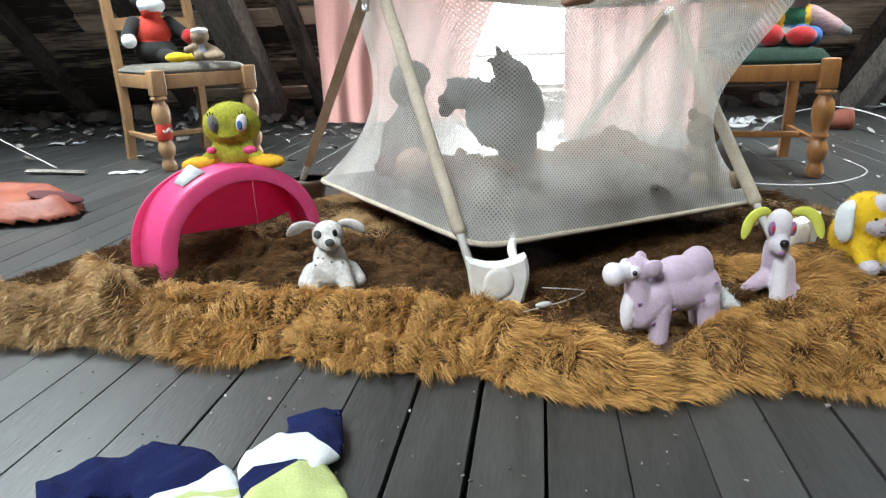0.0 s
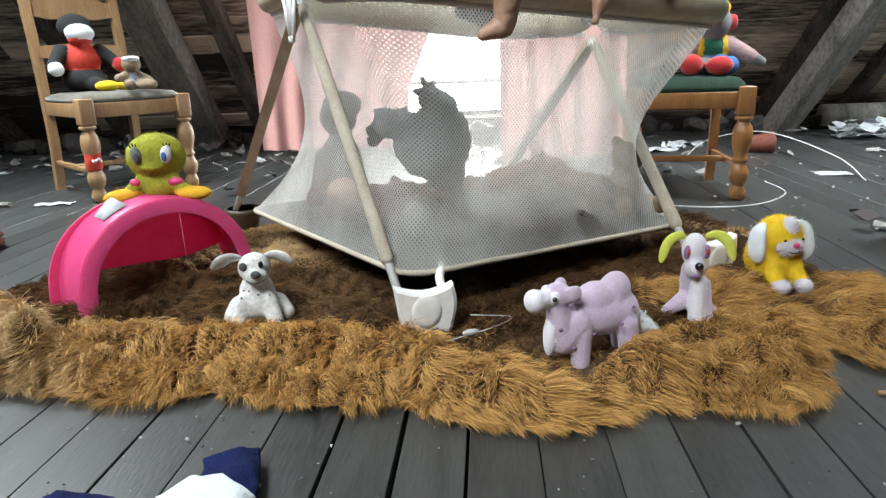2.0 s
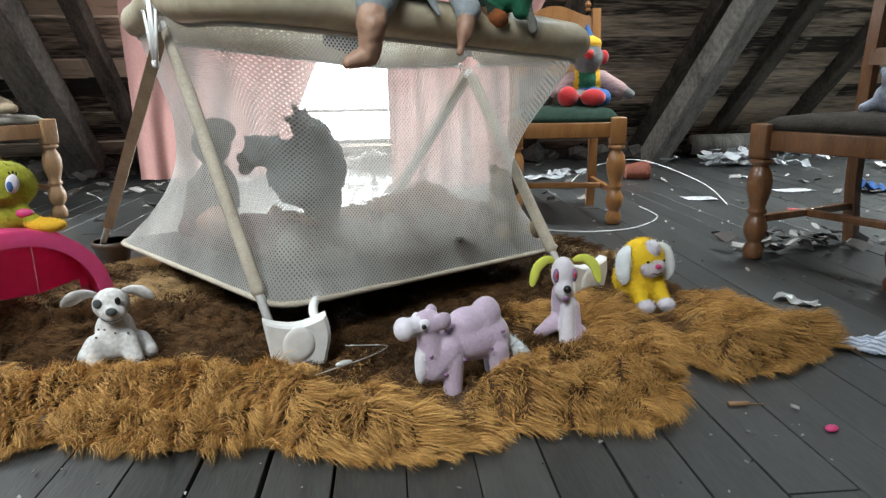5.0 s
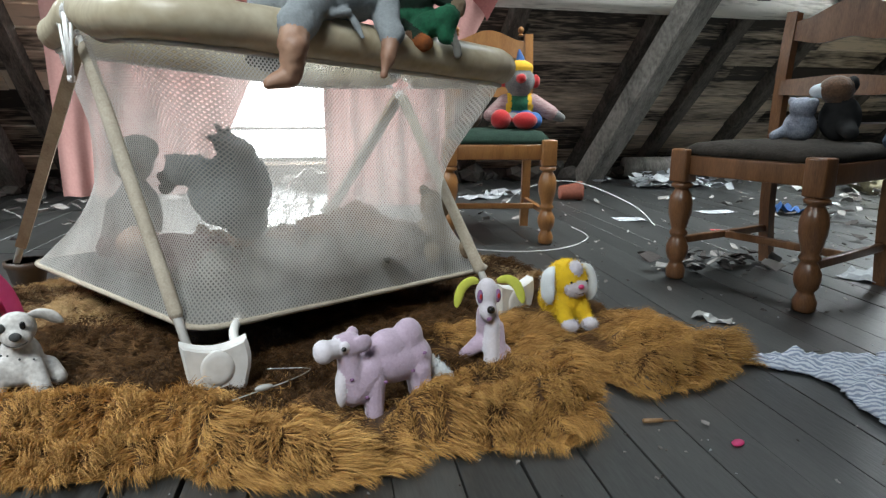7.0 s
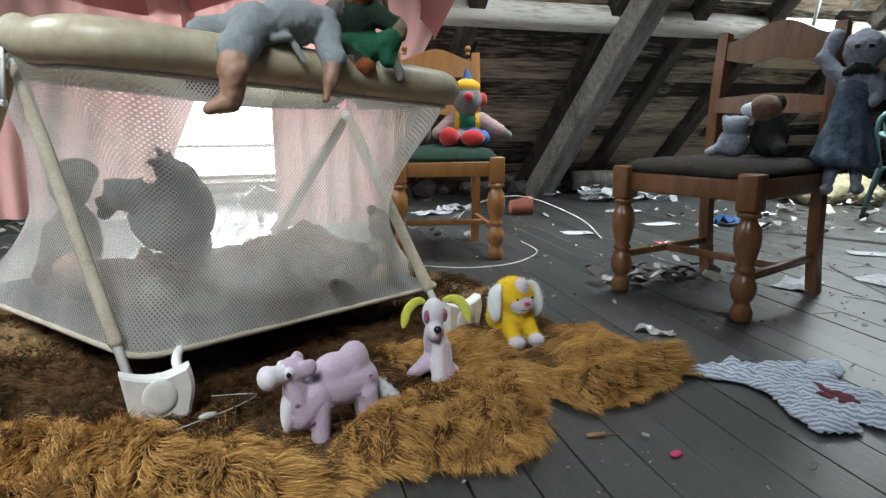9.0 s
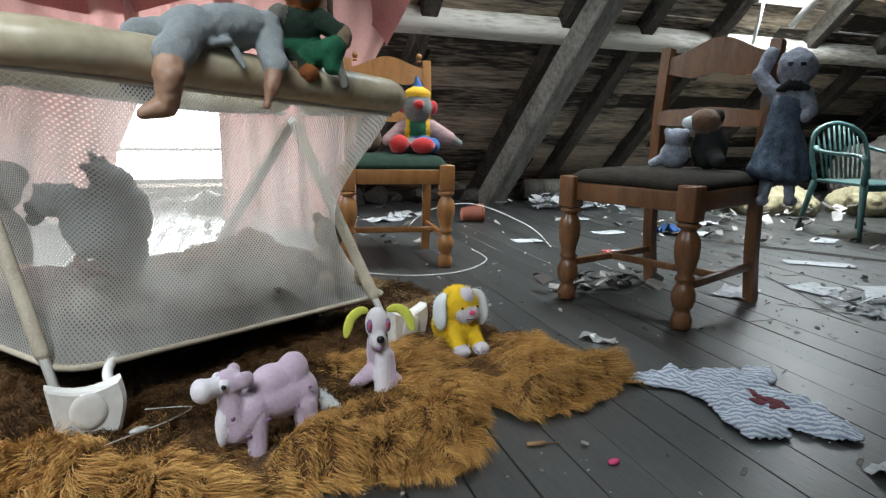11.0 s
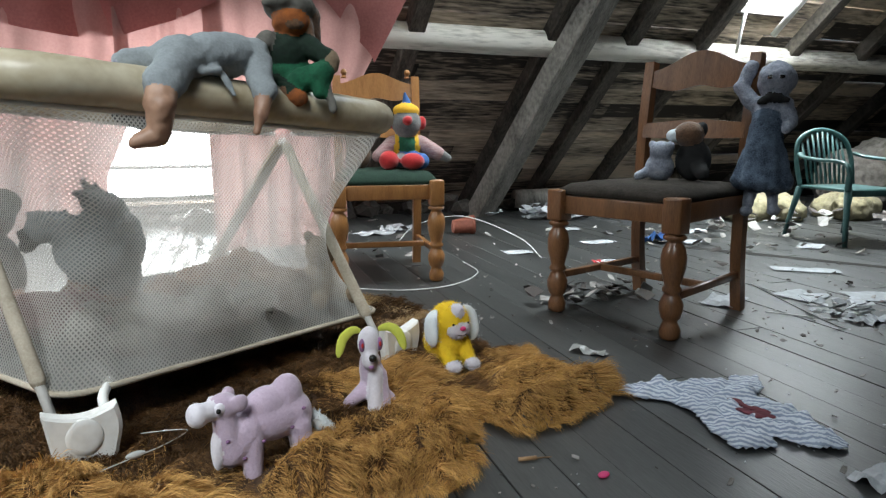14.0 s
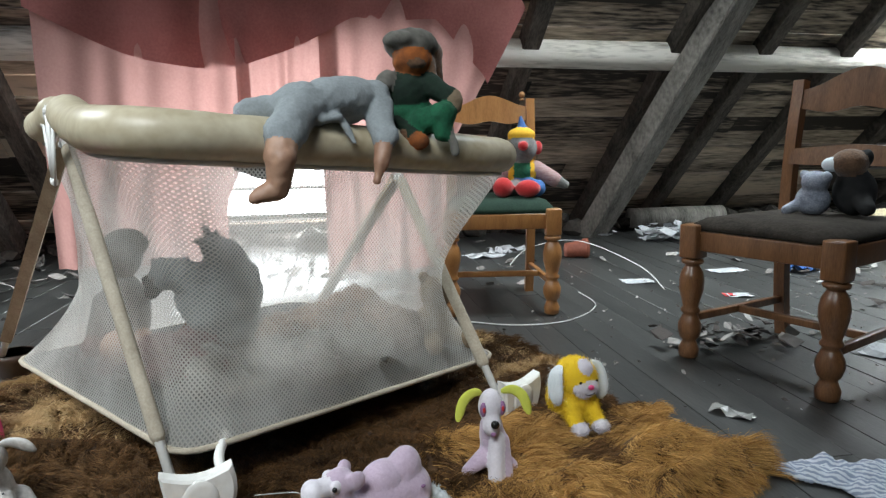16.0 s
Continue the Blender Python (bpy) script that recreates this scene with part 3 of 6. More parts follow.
def roof_window(name, w, label):
    x0, x1, y0, y1 = w
    z0, z1 = slope_z(y1), slope_z(y0)
    win = tagged(empty(name), label, "window", kind="structure")
    for (ax, ay), (bx, by) in (((x0, y0), (x0, y1)), ((x1, y0), (x1, y1)), ((x0, y0), (x1, y0)), ((x0, y1), (x1, y1))):
        bm = bmesh.new()
        p, q = Vector((ax, ay, slope_z(ay) + 0.02)), Vector((bx, by, slope_z(by) + 0.02))
        sweep(bm, [p, q], 0.034, 4, up=(0, 0.67, 0.74))
        part("window_frame", bm, M_BEAM, win, smooth=False)
    return win


w1 = roof_window("window_1", WIN, "low roof hatch with blown out daylight behind a curtain")
for f in (0.30,):
    bm = bmesh.new()
    y = WIN[3] - f * (WIN[3] - WIN[2])
    sweep(bm, [(WIN[0], y, slope_z(y) + 0.01), (WIN[1], y, slope_z(y) + 0.01)], 0.014, 6)
    part("glazing_bar", bm, M_WHITE, w1)
# frames of the two added openings, never in view
roof_window("added_window_3", HIGH, "added unseen skylight high in the slope")
roof_window("added_window_4", HIGH2, "added unseen skylight high in the slope")
w2 = roof_window("window_2", SKY, "small open skylight with a white metal frame")
bm = bmesh.new()
sweep(bm, [(4.05, 3.50, slope_z(3.5) - 0.02), (4.12, 3.62, slope_z(3.62) - 0.16)], 0.012, 6)
part("stay", bm, M_WHITE, w2)
bm = bmesh.new()
sweep(bm, [(4.42, 2.9, slope_z(2.9) - 0.05), (4.38, 3.55, slope_z(3.55) - 0.10)], 0.022, 6)
part("sash_rail", bm, M_WHITE, w2)
for nm, (x0, x1, y0, y1) in (("sky_backdrop", WIN), ("sky_backdrop", SKY)):
    bm = bmesh.new()
    v = [bm.verts.new(p) for p in ((x0 - .6, y0 - .5, slope_z(y0 - .5) + 0.5), (x1 + .6, y0 - .5, slope_z(y0 - .5) + 0.5),
                                   (x1 + .6, y1 + .5, slope_z(y1 + .5) + 0.5), (x0 - .6, y1 + .5, slope_z(y1 + .5) + 0.5))]
    bm.faces.new(v)
    tagged(part(nm, bm, M_SKYGLOW, None), "white overcast sky outside the roof window", "sky", kind="structure")

# daylight through the two roof windows, then fill through the added openings
window_light("hatch_light", (0.45, 4.52, slope_z(4.52) + 0.10), (0.40, 2.5, 0.2), 0.6, 0.9, 62)
window_light("skylight_light", (4.25, 3.17, slope_z(3.17) + 0.08), (4.2, 3.5, 0.0), 0.45, 0.8, 112, 145)
# added fill from behind the camera, through the unseen opening
window_light("rear_fill_light", (-1.2, -0.75, 2.90), (-0.15, 1.25, 0.0), 2.0, 1.5, 27, 76)
# added fill from above, brightens the far boards, purlin and left side
window_light("high_fill_light", (2.2, 2.4, slope_z(2.4) + 0.06), (2.0, 3.1, 0.4), 1.3, 0.8, 62, 114)
window_light("high_fill_light", (-1.9, 2.6, slope_z(2.6) + 0.06), (-1.3, 3.0, 0.0), 1.2, 0.8, 85, 125)

# ---------------------------------------------------------------- curtain


def curtain_panel(name, x0, x1, zt, zb, y, folds, material, seed, edge=None, sag=0.0):
    bm = bmesh.new()
    nu, nv = 70, 30
    grid = []
    for i in range(nu + 1):
        u = i / nu
        row = []
        for j in range(nv + 1):
            v = j / nv
            top = zt - sag * math.sin(math.pi * u)
            bot = zb(u) if callable(zb) else zb
            z = top * (1 - v) + bot * v
            x = x0 + (x1 - x0) * u
            if edge:
                x = edge(u, z, x)
            a = folds * (0.35 + 0.65 * v)
            yy = y + a * math.sin(u * 34 + seed + 2.2 * noise.noise(Vector((u * 4, v * 1.5, seed)))) + 2.2 * a * noise.noise(Vector((u * 7, v * 1.4, seed + 5)))
            row.append(bm.verts.new((x, yy, z)))
        grid.append(row)
    for i in range(nu):
        for j in range(nv):
            bm.faces.new((grid[i][j], grid[i + 1][j], grid[i + 1][j + 1], grid[i][j + 1]))
    return bm


curtain = tagged(empty("curtain"), "faded pink cotton curtain hung in front of the bright hatch", "curtain")
part("left_drop", curtain_panel("d", -0.62, 0.34, 1.62, 0.14, 3.42, 0.018, M_SHEER, 1,
                                lambda u, z, x: x - u * (0.08 + 0.45 * min(0.30, max(0, 0.72 - z)))), M_SHEER, curtain)
part("right_drop", curtain_panel("d", 0.58, 1.30, 1.62, 0.05, 3.42, 0.022, M_SHEER, 2,
                                 lambda u, z, x: x + u * (0.22 * max(0, min(1, (z - 0.72) / 0.4)) - 0.06)), M_SHEER, curtain)
part("middle_drop", curtain_panel("m", 0.20, 0.66, 1.62, lambda u: 0.80 - 0.03 * u, 3.43, 0.012, M_SHEER, 4), M_SHEER, curtain)
part("swag", curtain_panel("s", -0.64, 1.60, 1.66, lambda u: 1.27 - 0.24 * math.sin(math.pi * min(1, u / 0.62)) if u < 0.62 else 1.27 - 0.30 * max(0, (u - .8) / .2),
                           3.39, 0.028, M_CURTAIN, 3, lambda u, z, x: x - u ** 4 * 0.55 * abs(z - 1.34)), M_CURTAIN, curtain, "doubled darker pink swag")
bm = bmesh.new()
sweep(bm, [(-0.9, 3.42, 1.64), (1.8, 3.42, 1.64)], 0.008, 6)
part("rod", bm, M_METAL, curtain)
for x in (-0.88, 1.78):
    bm = bmesh.new()
    sweep(bm, [(x, 3.42, 1.64), (x, 3.52, slope_z(3.52) + 0.02)], 0.006, 6)
    part("hook", bm, M_METAL, curtain)

# ---------------------------------------------------------------- chairs


def chair(m, wood, seat_mat, label, group="wooden chairs", crest=0.05, finials=True, band=False, thick=0.036, W=0.40, D=0.40):
    """Rustic chair with turned front legs; the front middle on the floor is its origin, +y its back."""
    ch = tagged(empty("dining_chair", m), label, "chair", group)
    WB = W - 0.04
    for s in (-1, 1):
        bm = bmesh.new()
        x = s * W / 2
        lathe(bm, [(r_ * 1.22, z_) for r_, z_ in [(0.018, 0), (0.024, 0.006), (0.026, 0.03), (0.019, 0.05), (0.017, 0.058), (0.024, 0.068), (0.029, 0.09), (0.029, 0.11), (0.020, 0.135), (0.017, 0.142),
                   (0.024, 0.15), (0.024, 0.156), (0.019, 0.165), (0.024, 0.19), (0.030, 0.22), (0.031, 0.25), (0.027, 0.275), (0.019, 0.292), (0.017, 0.298),
                   (0.027, 0.304), (0.028, 0.312), (0.021, 0.32)]], (x, 0, 0), 14)
        box(bm, (x, 0, 0.372), (0.060, 0.060, 0.105), bevel=0.006)
        part("front_leg", bm, wood, ch)
        bm = bmesh.new()
        xb = s * WB / 2
        # back post: square, raked above the seat
        pts = curve_points([(xb, D + 0.03, 0), (xb, D, 0.2), (xb, D, 0.42), (xb, D + 0.012, 0.66), (xb, D + 0.04, 0.87)], 4)
        sweep(bm, pts, [0.026] * len(pts), 4, up=(1, 1, 0))
        if finials:
            lathe(bm, [(0.010, 0), (0.014, 0.005), (0.007, 0.012), (0.013, 0.02), (0.015, 0.028), (0.011, 0.037), (0.003, 0.042)], (xb - s * 0.035, D + 0.038, 0.862), 10)
        part("back_post", bm, wood, ch, smooth=False)
        bm = bmesh.new()
        box(bm, ((x + xb) / 2, D / 2, 0.375), (0.022, D - 0.03, 0.06), Matrix.Rotation(math.atan2(s * (W - WB) / 2, D), 4, "Z"), 0.004)
        part("side_rail", bm, wood, ch)
        bm = bmesh.new()
        box(bm, ((x + xb) / 2, D / 2, 0.128), (0.02, D - 0.02, 0.024), Matrix.Rotation(math.atan2(s * (W - WB) / 2, D), 4, "Z"), 0.004)
        part("stretcher", bm, wood, ch)
    bm = bmesh.new()
    box(bm, (0, D / 2, 0.128), (WB, 0.02, 0.024), bevel=0.004)
    part("stretcher", bm, wood, ch)
    for y, w in ((0, W - 0.05), (D, WB - 0.03)):
        bm = bmesh.new()
        box(bm, (0, y, 0.375), (w, 0.022, 0.06), bevel=0.004)
        part("seat_rail", bm, wood, ch)
    # crest rail and back slat, shaped along their upper edge
    for zc, h, c in ((0.80, 0.075, crest), (0.62, 0.055, 0.012)):
        bm = bmesh.new()
        n = 18
        yb = D + 0.010 + (zc - 0.72) * 0.16
        rows = []
        for i in range(n + 1):
            u = i / n * 2 - 1
            x = u * (WB / 2 - 0.005)
            zt = zc + h / 2 + c * (math.cos(u * math.pi) * 0.5 + 0.5)
            zb_ = zc - h / 2 + 0.25 * c * (math.cos(u * math.pi * 2) * 0.5 + 0.5)
            b = 0.018 * (1 - u * u)
            rows.append([bm.verts.new((x, yb + b - 0.011, zb_)), bm.verts.new((x, yb + b + 0.011, zb_)), bm.verts.new((x, yb + b + 0.020, zt)), bm.verts.new((x, yb + b - 0.002, zt))])
        for a, b2 in zip(rows, rows[1:]):
            for j in range(4):
                bm.faces.new((a[j], a[(j + 1) % 4], b2[(j + 1) % 4], b2[j]))
        bm.faces.new(rows[0]), bm.faces.new(list(reversed(rows[-1])))
        part("back_slat" if c < 0.02 else "crest_rail", bm, wood, ch, smooth=False)
    # cushion
    bm = bmesh.new()
    n = 14
    top, low = [], []
    for i in range(n + 1):
        for j in range(n + 1):
            u, v = i / n * 2 - 1, j / n * 2 - 1
            k = (W / 2 + 0.012) * (1 - (v + 1) / 2 * 0.08)
            e = max(abs(u), abs(v))
            r = (1 - e ** 10)
            x = u * k * (1 - 0.03 * (abs(v) ** 6))
            y = D / 2 - 0.01 + v * (D / 2 + 0.0) * (1 - 0.03 * (abs(u) ** 6))
            top.append(bm.verts.new((x, y, 0.424 + thick * r + 0.006 * (1 - u * u) * (1 - v * v) + 0.004 * noise.noise(Vector((x * 20, y * 20, 1))))))
            low.append(bm.verts.new((x * 0.985, y * 0.99, 0.407)))
    q = n + 1
    for i in range(n):
        for j in range(n):
            a = i * q + j
            bm.faces.new((top[a], top[a + q], top[a + q + 1], top[a + 1]))
            bm.faces.new((low[a], low[a + 1], low[a + q + 1], low[a + q]))
    rim = [i * q for i in range(q)] + [n * q + j for j in range(1, q)] + [i * q + n for i in range(n - 1, -1, -1)] + [j for j in range(n - 1, 0, -1)]
    for a, b2 in zip(rim, rim[1:] + rim[:1]):
        bm.faces.new((top[a], low[a], low[b2], top[b2]))
    part("seat", bm, seat_mat, ch, m=None)
    if band:
        bm = bmesh.new()
        sweep(bm, [(-W / 2, 0, z) for z in (0.135, 0.14, 0.205, 0.21)], [0.029, 0.0315, 0.0325, 0.030], 18, up=(0, 1, 0))
        b = part("paper_sleeve", bm, M_REDCLOTH, ch, "red printed label wrapped round the leg")
        bm = bmesh.new()
        pts = [(-W / 2 + 0.0335 * math.sin(a), -0.0335 * math.cos(a), 0.178 + 0.007 * math.sin(a * 7)) for a in [(-0.5 + 1.3 * i / 16) for i in range(17)]]
        sweep(bm, pts, [0.002 + 0.004 * abs(math.sin(i * 0.8)) for i in range(17)], 6)
        part("print", bm, M_WHITE, b)
    return ch


chair(pose(-1.09, 3.13, 0, 0, 0, 48) @ Matrix.Scale(1.04, 4), M_OAK, M_GREYSEAT, "light wooden chair with a dirty flattened velour seat", band=True, thick=0.018, W=0.42, D=0.46)
chair(pose(1.20, 2.60, 0, 0, 0, -12), M_PINE, M_GREENSEAT, "honey pine chair with a dark green padded seat")
chair(pose(1.662, 1.742, 0, 0, 0, -72), M_WALNUT, M_DARKSEAT, "dark varnished chair with a worn dark seat", crest=0.06, finials=False, thick=0.026, W=0.43, D=0.46)

# ---------------------------------------------------------------- play cot
cot = tagged(empty("folding_playpen"), "folding play cot with yellowed padded rail and dusty netting sides", "playpen")
CB = [Vector((0.165, 1.395, 0.125)), Vector((0.935, 1.868, 0.095)), Vector((0.41, 2.58, 0.12)), Vector((-0.35, 2.12, 0.125))]
CT = [Vector((0.12, 1.31, 0.705)), Vector((0.93, 1.69, 0.645)), Vector((0.47, 2.46, 0.66)), Vector((-0.26, 2.20, 0.74))]
APL, APR = Vector((-0.07, 1.755, 0.745)), Vector((0.70, 2.075, 0.655))


def loop(corners, round_, n=16, mids=None):
    """A rounded four-cornered ring, evenly stepped, as points."""
    out = []
    for k in range(4):
        p, a, q = corners[k - 1], corners[k], corners[(k + 1) % 4]
        s, e = a + (p - a).normalized() * round_, a + (q - a).normalized() * round_
        for i in range(5):
            t = i / 4
            out.append((1 - t) ** 2 * s + 2 * t * (1 - t) * a + t * t * e)
        nxt = corners[(k + 1) % 4]
        e2 = nxt + (a - nxt).normalized() * round_
        for i in range(1, n):
            out.append(e.lerp(e2, i / n))
    return out


rail_pts = loop(CT, 0.14)
for p in rail_pts:      # the rail rises to the hinge over the left legs
    d = (Vector((p.x, p.y, 0)) - Vector((APL.x, APL.y, 0))).length
    p.z += 0.035 * math.exp(-(d / 0.16) ** 2)
bot_pts = loop(CB, 0.07)
k0 = len(rail_pts)
hinge = min(range(k0), key=lambda i: (rail_pts[i] - APL).length)
far = min(range(k0), key=lambda i: (rail_pts[i] - APR).length)


def ring_run(a, b):
    out, i = [], a
    while i != b:
        out.append(rail_pts[i])
        i = (i + 1) % k0
    out.append(rail_pts[b])
    return out


for a, b in ((hinge + 1, (far - 1) % k0), ((far + 1) % k0, hinge - 1)):
    run = ring_run(a % k0, b % k0)
    bm = bmesh.new()
    rad = [0.041 + 0.0014 * noise.noise(p * 25) for p in run]
    rad[0], rad[-1] = 0.034, 0.034
    sweep(bm, run, rad, 18)
    rl = part("padded_rail", bm, M_PAD, cot)
    bm = bmesh.new()
    sweep(bm, [p - Vector((0, 0, 0.043)) for p in run], 0.006, 8)
    part("piping", bm, M_WHITE, rl)
for p, sx in ((rail_pts[hinge], 1), (rail_pts[far], 1)):
    tang = (rail_pts[(hinge + 1) % k0] - rail_pts[hinge - 1]).normalized() if p is rail_pts[hinge] else (rail_pts[(far + 1) % k0] - rail_pts[far - 1]).normalized()
    bm = bmesh.new()
    sweep(bm, [p - tang * 0.03, p + tang * 0.03], 0.02, 10)
    part("hinge_tube", bm, M_METAL, cot)
    for s in ((-1, 1) if p is rail_pts[hinge] else ()):
        bm = bmesh.new()
        nrm = tang.cross(Vector((0, 0, 1))).normalized() * (1 if p is rail_pts[hinge] else -1)
        a = p + nrm * 0.028 + tang * 0.012 * s
        for e, f in ((a, a + tang * s * 0.105 + Vector((0, 0, -0.030))), (a + Vector((0, 0, -0.004)), a - Vector((0, 0, 0.145)) + tang * s * 0.004),
                     (a + tang * s * 0.062 - Vector((0, 0, 0.03)), a - Vector((0, 0, 0.150)))):
            sweep(bm, [e, f], 0.0125, 8, flat=0.25, up=nrm)
            ball(bm, e, 0.007, sub=1), ball(bm, f, 0.007, sub=1)
        part("hinge_bracket", bm, M_WHITE, cot, "white riveted folding bracket")

# legs: padded sleeves over white tubes from the hinge down to the corners
foot = {0: Vector((0.162, 1.375, 0.03)), 1: Vector((0.87, 1.635, 0.03)), 2: Vector((0.44, 2.62, 0.02)), 3: Vector((-0.463, 2.31, 0.05))}


def leg(top, low, sleeve_mat, flatwood=False):
    bm = bmesh.new()
    a = top - Vector((0, 0, 0.06))
    sweep(bm, [a, low], 0.0095, 10)
    lg = part("leg", bm, M_WHITE, cot)
    bm = bmesh.new()
    pts = [a.lerp(low, f) for f in (0.02, 0.03, 0.3, 0.6, 0.82, 0.835)]
    if flatwood:
        sweep(bm, pts, [0.02] * 6, 4, up=(0.6, 0.8, 0))
    else:
        sweep(bm, pts, [0.012, 0.0165, 0.017, 0.016, 0.017, 0.012], 10, flat=0.75, up=(-0.6, -0.8, 0))
    part("leg_sleeve", bm, sleeve_mat, lg, "bare wooden lath" if flatwood else "cream padded sleeve", smooth=not flatwood)


leg(rail_pts[hinge], foot[0], M_HEM)
leg(rail_pts[hinge], foot[3], M_STRIP, True)
leg(rail_pts[far], foot[1], M_HEM)
leg(rail_pts[far], foot[2], M_STRIP, True)


def foot_plate(c, yaw):
    """White moulded corner foot: a shield with a round boss, and a bent tube up to the floor frame."""
    bm = bmesh.new()
    out = []
    for i in range(33):
        t = i / 32
        if t < 0.25:
            out.append((-0.052 + 0.104 * t / 0.25, 0.085 - 0.012 * math.sin(math.pi * t / 0.25)))
        elif t < 0.5:
            s = (t - 0.25) / 0.25
            out.append((0.052 + 0.006 * math.sin(math.pi * s), 0.085 - 0.06 * s))
        elif t < 0.62:
            s = (t - .5) / .12
            out.append((0.052 - 0.03 * (1 - math.cos(s * math.pi / 2)), 0.025 - 0.03 * math.sin(s * math.pi / 2)))
        elif t < 0.8:
            out.append((0.022 - 0.06 * (t - .62) / .18, -0.005))
        else:
            s = (t - .8) / .2
            out.append((-0.038 - 0.014 * s, -0.005 + 0.09 * s))
    out = out[:-1]
    f = [bm.verts.new((x, -0.011, z)) for x, z in out]
    fi = [bm.verts.new((x * 0.9, -0.016, 0.04 + (z - 0.04) * 0.9)) for x, z in out]
    b = [bm.verts.new((x, 0.011, z)) for x, z in out]
    k = len(out)
    for i in range(k):
        j = (i + 1) % k
        bm.faces.new((f[i], f[j], fi[j], fi[i]))
        bm.faces.new((b[j], b[i], f[i], f[j])[::-1])
    bm.faces.new(fi)
    bm.faces.new(list(reversed(b)))
    m = pose(c[0], c[1], c[2] - 0.026, 4, 0, yaw) @ Matrix.Diagonal((1.16, 1, 1.34, 1))
    pl = part("corner_foot", bm, M_WHITE, cot, "white moulded plastic foot", smooth=False, m=m)
    bm = bmesh.new()
    sweep(bm, [(0.004, y, 0.045) for y in (-0.014, -0.0175, -0.019, -0.0195)], [0.028, 0.026, 0.018, 0.002], 24, up=(0, 0, 1))
    part("boss", bm, M_WHITE, pl)
    bm = bmesh.new()
    for i, (dx, w) in enumerate(((-0.012, .006), (-0.002, .007), (0.008, .006), (0.017, .006), (-0.03, .010))):
        box(bm, (dx, -0.018, 0.011 + 0.002 * (i % 2)), (w * 0.6, 0.001, 0.008))
    part("faded_print", bm, M_INK, pl, smooth=False)
    return pl


fp = foot_plate(foot[0] + Vector((0.032, -0.016, 0.004)), 8)
foot_plate(foot[1] + Vector((0.025, -0.012, 0.006)), 24)
bm = bmesh.new()
sweep(bm, curve_points([(0.236, 1.365, 0.07), (0.237, 1.368, 0.095), (0.230, 1.40, 0.117), (0.237, 1.48, 0.122)], 5), 0.0095, 10)
part("frame_tube", bm, M_WHITE, cot)
for c in ((-0.036, 1.875), (0.60, 2.14)):
    bm = bmesh.new()
    sweep(bm, [(c[0], c[1], 0.02), (c[0], c[1], 0.135)], 0.012, 10)
    part("support_peg", bm, M_WHITE, cot)

bm = bmesh.new()
sweep(bm, bot_pts, [0.0065 + 0.0015 * noise.noise(p * 40) for p in bot_pts], 8, closed=True)
part("hem", bm, M_HEM, cot, "dirty cream webbing edge")


def netting():
    """Waisted netting bag stretched between the rail and the lower hem."""
    bm = bmesh.new()
    uvl = bm.loops.layers.uv.new("uv")
    mid = sum(CB, Vector()) / 4
    n, rows = k0, 22
    length = [0.0]
    for i in range(n):
        length.append(length[-1] + (bot_pts[(i + 1) % n] - bot_pts[i]).length)
    g = []
    for i in range(n + 1):
        a, b = bot_pts[i % n], rail_pts[i % n] - Vector((0, 0, 0.043))
        corner = max(0, 1 - min((a - c).length for c in CB) / 0.35)
        col = []
        for j in range(rows + 1):
            v = j / rows
            p = a.lerp(b, v)
            inward = Vector((mid.x - p.x, mid.y - p.y, 0))
            r = inward.length
            pull = (0.035 + 0.115 * corner) * math.sin(math.pi * min(1, v ** 0.85)) ** 1.2
            p = p + inward / max(r, 1e-6) * pull + Vector((noise.noise(p * 6), noise.noise(p * 6 + Vector((9, 0, 0))), 0)) * 0.006
            col.append((bm.verts.new(p), (length[i], (b - a).length * v)))
        g.append(col)
    for i in range(n):
        for j in range(rows):
            f = bm.faces.new((g[i][j][0], g[i + 1][j][0], g[i + 1][j + 1][0], g[i][j + 1][0]))
            for lp, (_, uv) in zip(f.loops, (g[i][j], g[i + 1][j], g[i + 1][j + 1], g[i][j + 1])):
                lp[uvl].uv = uv
    return bm


part("netting", netting(), net_material(), cot, "dusty grey see-through netting")
bm = bmesh.new()
bm.faces.new([bm.verts.new(p + Vector((0, 0, 0.004))) for p in bot_pts])
flr = part("cot_floor", bm, M_DARKGREY, cot, "dark quilted floor sheet", smooth=False)
sm = flr.modifiers.new("thick", "SOLIDIFY")
sm.thickness = 0.012

# ---------------------------------------------------------------- fur rug
RUG = [(-1.25, 1.33), (-0.95, 1.25), (-0.75, 1.215), (-0.52, 1.20), (-0.33, 1.135), (-0.165, 1.158), (-0.03, 1.10), (0.17, 1.09), (0.22, 1.04), (0.38, 0.99), (0.50, 1.02),
       (0.53, 1.055), (0.64, 1.035), (0.80, 1.02), (0.885, 1.13), (0.93, 1.27), (1.01, 1.15), (1.15, 1.18), (1.30, 1.25), (1.32, 1.36), (1.20, 1.47), (1.28, 1.58), (1.17, 1.66),
       (1.17, 2.03), (1.09, 2.26), (0.75, 2.46), (0.1, 2.56), (-0.33, 2.36), (-0.53, 2.16), (-0.84, 1.80), (-0.94, 1.60), (-0.97, 1.49), (-1.2, 1.44)]
FRONT = RUG[:19]


